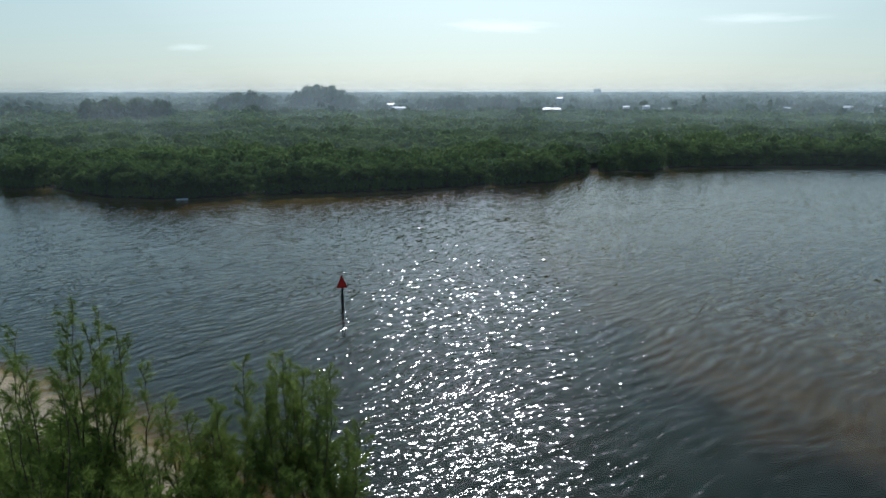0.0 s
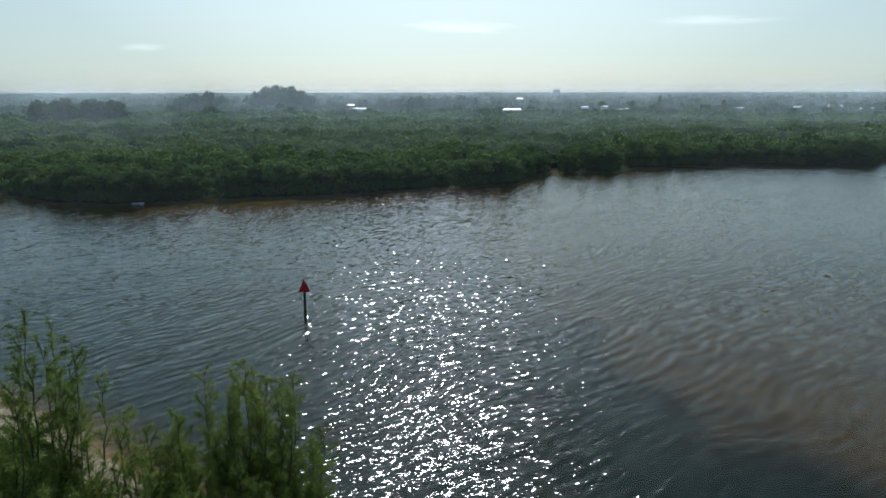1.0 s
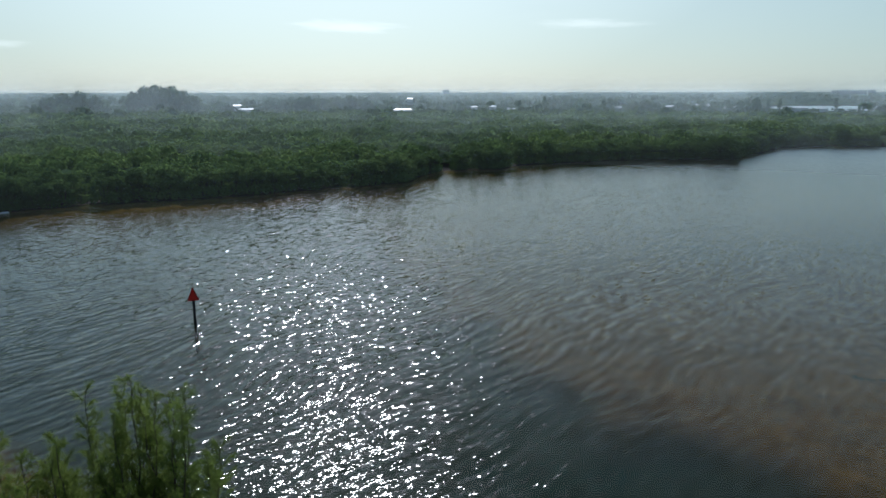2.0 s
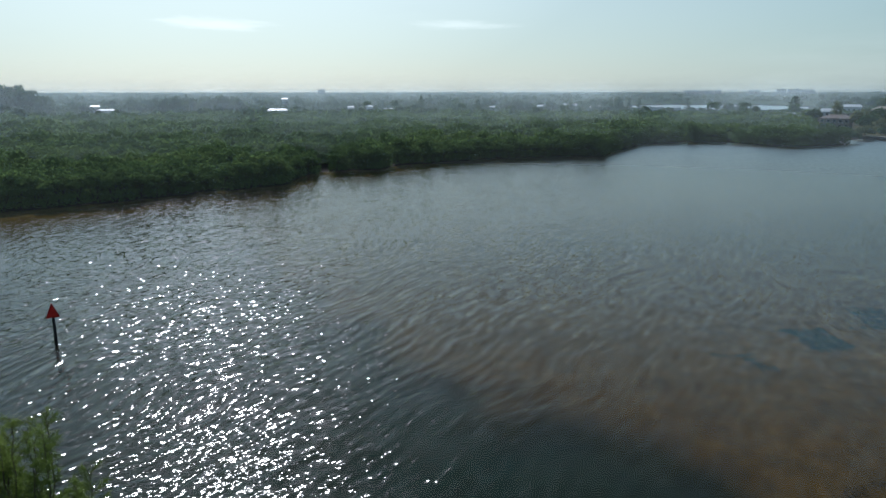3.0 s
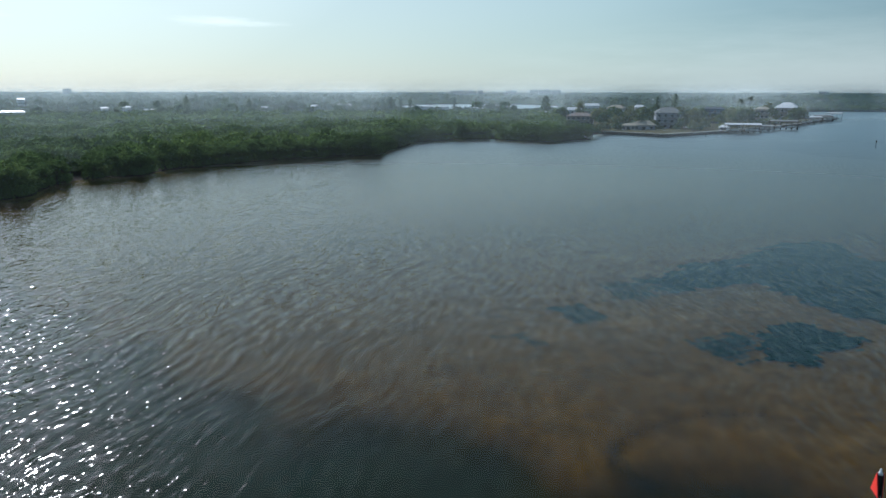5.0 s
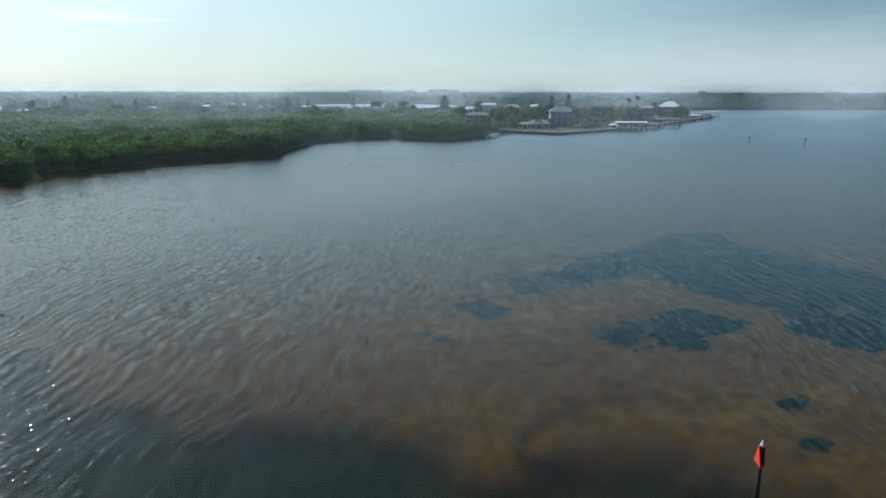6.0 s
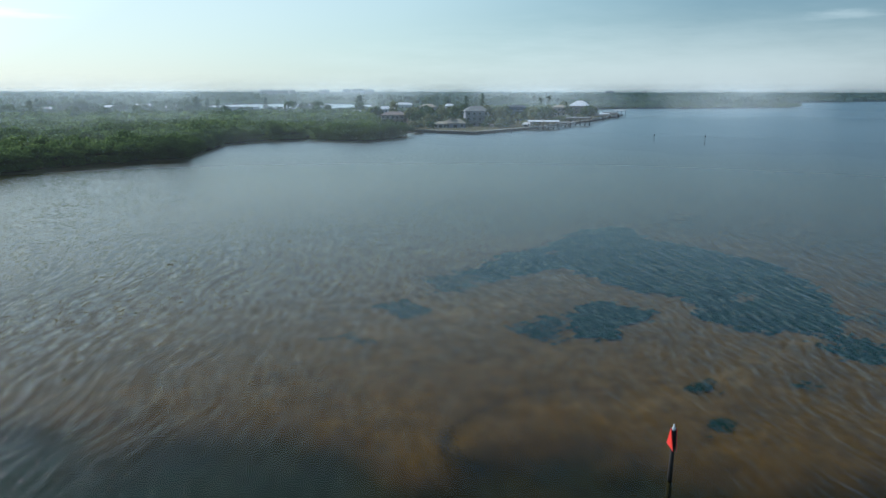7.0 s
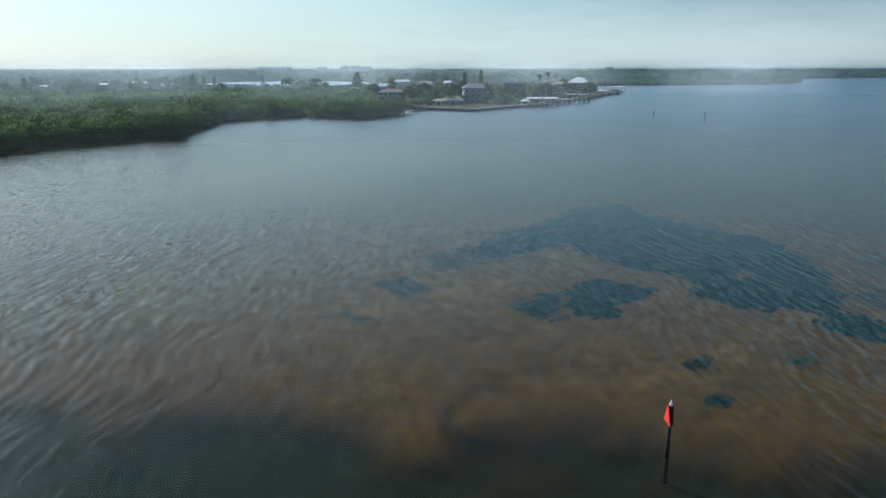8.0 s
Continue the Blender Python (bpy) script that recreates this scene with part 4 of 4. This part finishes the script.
# ---- seawall, lawns, docks ----
def wall_run(a, b, top, label):
    """A capped concrete seawall between two places."""
    a, b = Vector((*a, 0)), Vector((*b, 0))
    d = b - a
    t = thing("seawall", Matrix.Translation((a + b) / 2) @ Matrix.Rotation(math.atan2(d.y, d.x), 4, "Z"), label, "seawall", kind="structure")
    part("panel", box(bmesh.new(), 0, 0, -1.5, d.length, 0.4, top + 1.3), WETWALL_SHADE, t, "dark stained face")
    bm = bmesh.new()
    box(bm, 0, 0.7, top - 0.2, d.length + 0.5, 2.4, 0.3)
    bmesh.ops.bevel(bm, geom=bm.edges[:], offset=0.05, segments=1, affect="EDGES")
    part("cap", bm, CONCRETE, t, "pale weathered cap")
    n = int(d.length / 3)
    for i in range(n):
        part("pile", box(bmesh.new(), (i + 0.5 - n / 2) * d.length / n, -0.35, -1.5, 0.35, 0.3, top + 1.1), WETWALL_SHADE, t)


wall_run((332.5, 249), (335.5, 210), 1.7, "stained concrete seawall with a pale cap")
wall_run((335.5, 210), (400, 206.5), 1.7, "stained concrete seawall with a pale cap")
wall_run((400, 206.5), (450, 212.5), 1.6, "stained concrete seawall with a pale cap")
wall_run((450, 212.5), (526, 221.5), 1.6, "stained concrete seawall with a pale cap")
wall_run((526, 221.5), (672, 250), 1.5, "stained concrete seawall with a pale cap")

lx, ly = np.meshgrid(np.linspace(333, 690, 90), np.linspace(206, 330, 36))
inl = inside_distance(BANK + OUTER + [(5000, 5000), (-5000, 5000)], lx, ly)
lawn = new("lawn", sheet("lawn", lx, ly, 1.35 + 0.1 * ripple(lx, ly, 13), GRASS, keep=inl > 0.3))
tagged(lawn, "flat yellowish green lawns behind the seawall", "lawn", kind="structure")


def boat_dock(az, d, length, deep, top, roofs, turn, label, cover=WHITE):
    """A covered boat lift: deck on piles, and one or more low white roofs."""
    t = thing("boat_dock", pose(*at(az, d), 0, 0, -az + turn), label, "dock", "docks along the point")
    # deck and beams in the dark wall tone: shade under the roofs painted in
    deck = part("deck", box(bmesh.new(), 0, deep * 0.25, 1.1, length, deep * 0.5, 0.22), WETWALL_SHADE, t)
    n = max(3, int(length / 3.2))
    for i in range(n + 1):
        for j in (-0.5, 0.0, 0.5):
            tall = top - 0.25 if j != 0.0 else 1.9
            part("pile", tube(bmesh.new(), [((i / n - 0.5) * length * 0.97, j * deep, -2.5), ((i / n - 0.5) * length * 0.97, j * deep, tall)], [0.17, 0.15], 7), PILE, t)
    for i in range(roofs):
        w = length / roofs
        r = part("roof", sheet_roof(w - 0.5, deep + 0.8, 0.7), cover, t)
        r.location = ((i + 0.5 - roofs / 2) * w, 0, top)
        part("beam", box(bmesh.new(), (i + 0.5 - roofs / 2) * w, -deep / 2, top - 0.42, w - 0.4, 0.2, 0.38), WETWALL_SHADE, t)
        hull = part("boat", skiff(min(7.0, w * 0.7), 2.2, 1.0), HULL, t, "white boat raised on its lift")
        hull.location = ((i + 0.5 - roofs / 2) * w, -deep * 0.22, 1.5)
    return t


def sheet_roof(w, d, h):
    """A low gabled sheet roof with thickness."""
    bm = bmesh.new()
    pts = [(-d / 2, 0), (0, h), (d / 2, 0), (d / 2, -0.12), (0, h - 0.12), (-d / 2, -0.12)]
    ends = [[bm.verts.new((x, y, z)) for y, z in pts] for x in (-w / 2, w / 2)]
    for i in range(6):
        j = (i + 1) % 6
        bm.faces.new((ends[0][i], ends[1][i], ends[1][j], ends[0][j]))
    bm.faces.new(ends[0][:3] + ends[0][3:])
    bm.faces.new((ends[1][::-1]))
    bmesh.ops.recalc_face_normals(bm, faces=bm.faces[:])
    return bm


def skiff(n, w, h):
    """A small open hull, pointed at one end."""
    bm = bmesh.new()
    rows = []
    for i in range(7):
        u = i / 6
        half = w / 2 * (1 - max(0, u - 0.45) ** 2 * 3.2)
        half = max(half, 0.05)
        x, rise = (u - 0.5) * n, h * (0.85 + 0.3 * u * u)
        rows.append([bm.verts.new(p) for p in ((x, -half, rise), (x, -half * 0.8, 0.2 * h), (x, 0, 0.02), (x, half * 0.8, 0.2 * h), (x, half, rise), (x, half * 0.86, rise - 0.02), (x, 0, h * 0.45), (x, -half * 0.86, rise - 0.02))])
    for a, b in zip(rows, rows[1:]):
        for i in range(8):
            bm.faces.new((a[i], a[(i + 1) % 8], b[(i + 1) % 8], b[i]))
    bm.faces.new(rows[0][::-1])
    bm.faces.new(rows[-1])
    bmesh.ops.recalc_face_normals(bm, faces=bm.faces[:])
    return bm


boat_dock(63.5, 452, 20.5, 7.0, 5.2, 2, 6, "covered boat lift on dark piles under white roofs")
boat_dock(65.1, 478, 9.0, 6.0, 3.4, 1, 10, "small covered dock with a pale roof", ROOFGREY)
boat_dock(66.25, 505, 17.0, 7.0, 5.6, 2, 4, "covered boat lift on dark piles under faded roofs", ROOFGREY)
boat_dock(67.75, 600, 10.0, 7.0, 4.4, 1, 8, "covered dock on dark piles", ROOFGREY)
boat_dock(68.75, 655, 14.0, 8.0, 5.0, 2, 5, "covered dock with green-grey roof on piles", ROOFGREY)
boat_dock(68.2, 628, 11.0, 8.0, 4.6, 1, 6, "covered dock with a pale roof over dark piles", WHITE)
boat_dock(69.05, 672, 9.0, 8.0, 3.8, 1, 4, "low covered dock crowded with piles", ROOFGREY)
boat_dock(69.45, 690, 12.0, 8.0, 6.2, 1, 0, "outermost boat lift under a white roof")


# ---- marks in the water ----
def day_mark(x, y, top, boards, tall, wide, gap, label, cap=True):
    """A pile with triangular red boards near its head and a small lantern."""
    t = thing("channel_marker", pose(x, y, 0), label, "channel marker", "red channel markers")
    part("pile", tube(bmesh.new(), [(0, 0, -0.12), (0.01, 0, 1.0), (0.02, 0.01, top - 0.12)], [0.15, 0.14, 0.125], 12), PILE, t, "dark tarred timber pile", True)
    part("pile_foot", tube(bmesh.new(), [(0, 0, -3.2), (0, 0, -0.12)], [0.16, 0.15], 12), BEDTONE, t, "foot of the pile under water, coloured like the bed", True)
    for az in boards:
        for name, k, off, mat in (("dayboard", 1.0, 0.0, DARKRED), ("dayboard_face", 0.86, 0.016, RED)):
            bm = bmesh.new()
            w, h = wide * k, tall * k
            z0 = top - tall + (1 - k) * tall * 0.36
            tri = [(-w / 2, z0), (w / 2, z0), (w * 0.03, z0 + h), (-w * 0.03, z0 + h)]
            front = [bm.verts.new((px, -gap - off, pz)) for px, pz in tri]
            rear = [bm.verts.new((px, -gap + 0.03, pz)) for px, pz in tri]
            bm.faces.new(front)
            bm.faces.new(rear[::-1])
            for i in range(4):
                j = (i + 1) % 4
                bm.faces.new((front[j], front[i], rear[i], rear[j]))
            ob = part(name, bm, mat, t, "red triangular board" if k == 1.0 else "bright red face")
            ob.rotation_euler = (0, 0, radians(180 - az))
        bm = bmesh.new()
        back = [bm.verts.new((px * 0.98, -gap + y, pz)) for y in (0.034, 0.06) for px, pz in ((-wide / 2, top - tall + 0.01), (wide / 2, top - tall + 0.01), (0, top - 0.02))]
        bm.faces.new(back[:3])
        bm.faces.new(back[3:][::-1])
        for i in range(3):
            j = (i + 1) % 3
            bm.faces.new((back[j], back[i], back[i + 3], back[j + 3]))
        bmesh.ops.recalc_face_normals(bm, faces=bm.faces[:])
        # the backs lie unlit; that dark is put into their colour
        bk = part("backing", bm, PILE, t, "plywood backing, darkened for its unlit side")
        bk.rotation_euler = (0, 0, radians(180 - az))
        bm = bmesh.new()
        box(bm, 0, -gap / 2 + 0.035, top - tall * 0.7, 0.12, gap - 0.07, 0.1)
        br = part("bracket", bm, STEEL, t)
        br.rotation_euler = (0, 0, radians(180 - az))
    if cap:
        part("lantern", tube(bmesh.new(), [(0.02, 0.01, top - 0.14), (0.02, 0.01, top - 0.02), (0.02, 0.01, top + 0.06), (0.02, 0.01, top + 0.2), (0.02, 0.01, top + 0.26)], [0.13, 0.13, 0.06, 0.05, 0.02], 10), LAMP, t, "small white cap on the pile head", True)
    return t


day_mark(-11.1, 72.9, 4.1, (172, -8), 1.3, 1.15, 0.2, "dark pile with red triangular boards standing in open water", False)
day_mark(40.5, 10.5, 3.6, (-36, 158), 1.3, 1.15, 0.18, "dark pile with two bright red boards by the sand bar")


def far_mark(x, y, top, label):
    t = thing("channel_marker", pose(x, y, 0), label, "channel marker", "far channel markers")
    # wall tone instead of tar: haze put into the far pile's colour
    part("pile", tube(bmesh.new(), [(0, 0, -0.12), (0, 0, top)], [0.12, 0.1], 8), WETWALL_SHADE, t)
    part("pile_foot", tube(bmesh.new(), [(0, 0, -3.0), (0, 0, -0.12)], [0.13, 0.12], 8), BEDTONE, t)
    bm = bmesh.new()
    box(bm, 0, -0.16, top - 1.0, 0.5, 0.05, 0.8)
    bd = part("dayboard", bm, WETWALL_SHADE, t)
    bd.rotation_euler = (0, 0, radians(-60))


far_mark(339.8, 109.0, 3.6, "thin dark pile with a board, far out in the channel")
far_mark(328.3, 82.0, 4.6, "dark pile with a board, standing in the far channel")
for az, d in ((58.15, 392), (60.95, 405), (59.6, 398)):
    t = thing("mooring_pile", pose(*at(az, d)), "single dark mooring pile off the seawall", "pile", "mooring piles")
    part("post", tube(bmesh.new(), [(0, 0, -2.5), (0.05, 0, 1.9)], [0.16, 0.14], 8), PILE, t)

# a small white skiff drawn up under the mangroves
t = thing("skiff", pose(*at(-20.9, 164.5, -0.04), 0, 0, 12), "small white skiff drawn up under the mangroves", "boat")
part("hull", skiff(2.5, 0.95, 0.3), HULL, t)
part("thwart", box(bmesh.new(), -0.2, 0, 0.2, 0.22, 0.8, 0.05), DECK, t)

# ---- seagrass on the bar ----
# outlines of the beds in plan, how thickly they are grown, and how ragged their edge is
BEDS = [([(79, 50), (92, 52), (98, 49), (118, 50), (126, 45), (117, 38), (116, 31), (112, 23), (110, 17), (104, 12.5), (95.5, 8), (87.5, 5.5), (79, 4.5), (77, 8), (75, 12.5), (76, 16.5), (80, 20), (84, 22), (82, 27), (85, 33), (89, 40), (84, 43), (77, 45)], 1.0, 1.0),
        ([(68, 30), (72.5, 30.5), (76, 29), (76.5, 27), (75, 22.5), (71.5, 22.5), (69, 24), (65, 23.5), (62.5, 24.5), (63, 26.5), (65, 28)], 1.0, 0.8),
        ([(64.5, 33), (67.5, 31.5), (66.5, 29.5), (62, 28), (60, 30.5), (61, 32.5)], 0.5, 1.3),
        ([(60, 50.5), (63, 49), (62, 44.5), (59.5, 43.5), (58.5, 47)], 0.45, 1.0),
        ([(48.5, 47.5), (50.5, 46.5), (50, 43), (48, 44.5)], 0.25, 1.2),
        ([(77, 6.5), (79.5, 4), (77.5, 2), (77, 0.5), (72, -3), (72.5, 1.5), (72.5, 3.5), (74, 5.5)], 0.55, 1.5),
        ([(56.5, 13.7), (59, 13), (58.3, 11.2), (56.4, 12)], 0.4, 0.8),
        ([(51, 11.1), (52.8, 10.5), (52.5, 9.2), (50.6, 9.4), (50, 10.4)], 0.45, 0.7),
        ([(62.3, 6.7), (63.9, 5.9), (63.9, 4.6), (62.2, 5.2)], 0.3, 0.9),
        ([(73.5, 53.5), (83, 51), (79, 46), (69.5, 45.5), (68, 49.5)], 0.22, 1.6),
        ([(104, 4), (109, 1), (108, -4), (102, -2)], 0.18, 2.0), ([(86, 4), (91, 2), (88, -3), (83, 0)], 0.16, 1.6)]
for line, thick, ragged in BEDS:
    px, py = np.array(line, float).T
    bx, by = px.mean(), py.mean()
    wide, deep = np.ptp(px) + 8, np.ptp(py) + 8
    size = 0.24 if thick > 0.5 else 0.11
    n = int(wide * deep * (110 if thick > 0.5 else 300))
    x, y = rng.uniform(px.min() - 4, px.max() + 4, n), rng.uniform(py.min() - 4, py.max() + 4, n)
    inner = inside_distance(line, x, y) + ragged * (1.0 * ripple(x, y, 8, 8) + 0.8 * ripple(x, y, 3.7, 3) + 0.5 * ripple(x, y, 1.7, 5))
    hold = rng.random(n) < np.clip(inner * 1.1 + 0.25, 0, 1) * thick
    if thick == 1.0:
        # bare sand shows through in a few places
        gap = np.minimum(np.hypot((x - 87.5) / 2.6, (y - 15.6) / 1.5), np.hypot((x - 97) / 3.0, (y - 46) / 1.2)) + 0.4 * ripple(x, y, 2.6, 2)
        hold &= rng.random(n) < np.clip((gap - 0.6) * 1.6, 0.04, 1)
    x, y = x[hold], y[hold]
    z = np.minimum(ground_height(x, y) + 0.12, -0.12)
    bed = new("seagrass_bed", quads("seagrass_bed", leaf_quads(rng, np.stack([x - bx, y - by, z], 1), np.tile((0, 0, 1.0), (len(x), 1)), size, 1.8, 0.2), SEAGRASS))
    bed.location = (bx, by, 0)
    tagged(bed, "dark ragged bed of seagrass under shallow water", "seagrass", kind="stuff")


def weed(name, centres, spread, per, size, label):
    """Loose blades scattered round places on the bed."""
    p = np.repeat(np.array(centres, float), per, 0) + rng.normal(0, spread, (len(centres) * per, 2))
    z = np.minimum(ground_height(p[:, 0], p[:, 1]) + 0.06, -0.12)
    p = np.column_stack([p, z])
    tagged(new(name, quads(name, leaf_quads(rng, p, np.tile((0, 0, 1.0), (len(p), 1)), size, 1.8, 0.2), WEED)), label, "seagrass", kind="stuff")


# a curved scar across the bar and its short hook, drawn with added weed blades; loose tufts
scar = [(x, y) for x, y, _, _ in along([(35.8, 24.6), (38.3, 26.1), (41.4, 26.5), (44.8, 25.9), (48.6, 24.3), (51.0, 21.8), (52.2, 18.5)], 0.2)]
weed("weed_line", scar, 0.34, 9, 0.075, "thin dark curved scar on the sand bar, drawn with weed blades")
hook = [(x, y) for x, y, _, _ in along([(38.8, 26.4), (37.0, 25.6), (36.0, 24.4), (36.8, 22.6), (38.8, 19.4)], 0.16)]
weed("weed_line", hook, 0.42, 9, 0.085, "short dark hook of the scar at the edge of the sand bar, drawn with weed blades")
tufts = [(x, y) for x, y in zip(rng.uniform(41, 82, 210), rng.uniform(-8, 46, 210))]
weed("weed_tufts", tufts, 0.26, 12, 0.07, "small loose tufts of weed on the sand bar")


# ---- casuarinas on the spit ----
def casuarina(az, d, top, spread, leaders, seed):
    """A wispy tree: several upright leaders, fine side shoots, drooping needles."""
    r = np.random.default_rng(seed)
    base = at(az, d)
    t = thing("casuarina_tree", pose(base.x, base.y, 0.5), "wispy olive green casuarina with upright feathery shoots", "tree", "casuarinas on the spit")
    bm = bmesh.new()
    tube(bm, [(0, 0, -0.9), (0.1, 0.05, top * 0.25), (0.0, 0.1, top * 0.5)], [0.2, 0.15, 0.09], 7)
    part("trunk", bm, BARK, t)
    spots, dirs = [], []
    wood_bm = bmesh.new()

    def shoot(p, way, n, radius, needles):
        n = float(n)
        pts = [Vector(p)]
        steps = 5
        for i in range(steps):
            way = (way + Vector(r.normal(0, 0.12, 3)) + Vector((0, 0, 0.06 - 0.05 * i))).normalized()
            pts.append(pts[-1] + way * n / steps)
        tube(wood_bm, pts, [radius * (1 - 0.85 * i / steps) + 0.003 for i in range(steps + 1)], 3)
        for i in range(needles):
            u = (0.12 + 0.88 * r.random() ** 0.8) * steps
            k = min(int(u), steps - 1)
            spots.append(pts[k].lerp(pts[k + 1], u - k))
            dirs.append(way)
        return pts

    for i in range(leaders):
        a = i * 2.4 + r.uniform(-0.5, 0.5)
        q = spread * math.sqrt((i + 0.4) / leaders)
        z = top * r.uniform(0.25, 0.42)
        foot = Vector((0.05, 0.05, z))
        tip = Vector((q * math.cos(a), q * math.sin(a), top * (1 - 0.32 * (q / spread) * r.uniform(0.2, 1))))
        pts = [foot.lerp(tip, float(u)) + Vector((q * math.cos(a), q * math.sin(a), 0)) * float(0.35 * math.sin(u * math.pi)) + Vector(r.normal(0, 0.05, 3)) for u in np.linspace(0, 1, 10)]
        tube(wood_bm, pts, [0.045 * (1 - u) + 0.01 for u in np.linspace(0, 1, 10)], 5)
        for j in range(19):
            u = 0.06 + 0.92 * j / 18
            k = min(int(u * 9), 8)
            p = pts[k].lerp(pts[k + 1], u * 9 - k)
            b = r.uniform(0, math.tau)
            way = Vector((math.cos(b) * 0.62, math.sin(b) * 0.62, 0.8)).normalized()
            n = (1.7 - 1.15 * u) * r.uniform(0.6, 1.2)
            shoot(p, way, n, 0.014, int(46 + 74 * n))
        for j in range(70):
            u = 0.55 + 0.45 * r.random()
            k = min(int(u * 9), 8)
            spots.append(pts[k].lerp(pts[k + 1], u * 9 - k))
            dirs.append(Vector((0, 0, 1)))
    part("bough", wood_bm, BARK, t)
    p = np.array([tuple(v) for v in spots])
    w = np.array([tuple(v) for v in dirs]) * 0.62 + r.normal(0, 0.5, (len(p), 3))
    w /= np.linalg.norm(w, axis=1, keepdims=True)
    n = r.uniform(0.18, 0.44, len(p))[:, None]
    side = np.cross(w, r.normal(0, 1, (len(p), 3)))
    side /= np.linalg.norm(side, axis=1, keepdims=True)
    half = r.uniform(0.0045, 0.0095, len(p))[:, None]
    end = p + w * n + np.array((0, 0, -0.05))
    part("foliage", quads("foliage", np.stack([p - side * half, p + side * half, end + side * half * 0.4, end - side * half * 0.4], 1), NEEDLE), NEEDLE, t)
    return t


for az, d, top, spread, leaders, seed in ((-30.3, 30, 15.6, 2.4, 9, 1), (-33.6, 28, 14.6, 2.6, 9, 2), (-27.4, 31, 13.6, 1.8, 6, 3), (-23.0, 29, 10.6, 2.2, 7, 4), (-18.2, 30, 10.6, 2.0, 7, 5), (-14.7, 30.5, 12.2, 2.0, 8, 6),
                                          (-11.9, 30, 11.6, 1.9, 7, 7), (-9.4, 30.5, 7.8, 1.7, 6, 8), (-20.5, 26, 9.4, 2.4, 8, 9), (-31.5, 25, 11.0, 2.4, 8, 10), (-26.0, 25, 9.6, 2.2, 8, 11), (-14.5, 26, 8.6, 2.2, 8, 12), (-34.5, 33, 9.0, 2.6, 8, 13), (-28.8, 27, 9.2, 2.4, 8, 14), (-23.5, 24, 7.6, 2.6, 8, 15), (-18.0, 24, 7.2, 2.6, 8, 16), (-20.2, 30, 8.8, 1.6, 5, 17), (-21.4, 31, 7.6, 1.5, 4, 18)):
    casuarina(az, d, top, spread, leaders, seed)

# saplings that fill the gaps
young = np.random.default_rng(31)
for i in range(15):
    az = young.uniform(-37, -11.5)
    d = young.uniform(19, 33) if az > -22 else young.uniform(22, 43)
    if az > -14:
        d = min(d, 29)
    casuarina(az, d, young.uniform(3.2, 6.2), young.uniform(0.9, 1.5), 3, 200 + i)

# low scrub on the spit
x, y = scatter(rng, -60, 0, 14, 60, 0.5)
s = land_distance(x, y)
keep = (s > 2.8) & (np.hypot(x, y) < 52) & (ripple(x, y, 9, 2) > -0.7)
x, y = x[keep], y[keep]
p = np.repeat(np.stack([x, y, ground_height(x, y) + 0.25], 1), 14, 0) + np.abs(rng.normal(0, 0.34, (14 * len(x), 3))) * rng.choice((-1, 1), (14 * len(x), 3)) * (1, 1, 0.0) + np.abs(rng.normal(0, 0.75, (14 * len(x), 3))) * (0, 0, 1)
tagged(new("scrub", quads("scrub", leaf_quads(rng, p, np.tile((0, 0, 1.0), (len(p), 1)), 0.24, 2.4, 0.9), NEEDLE)), "low dry scrub and grass on the sand", "scrub", kind="stuff")
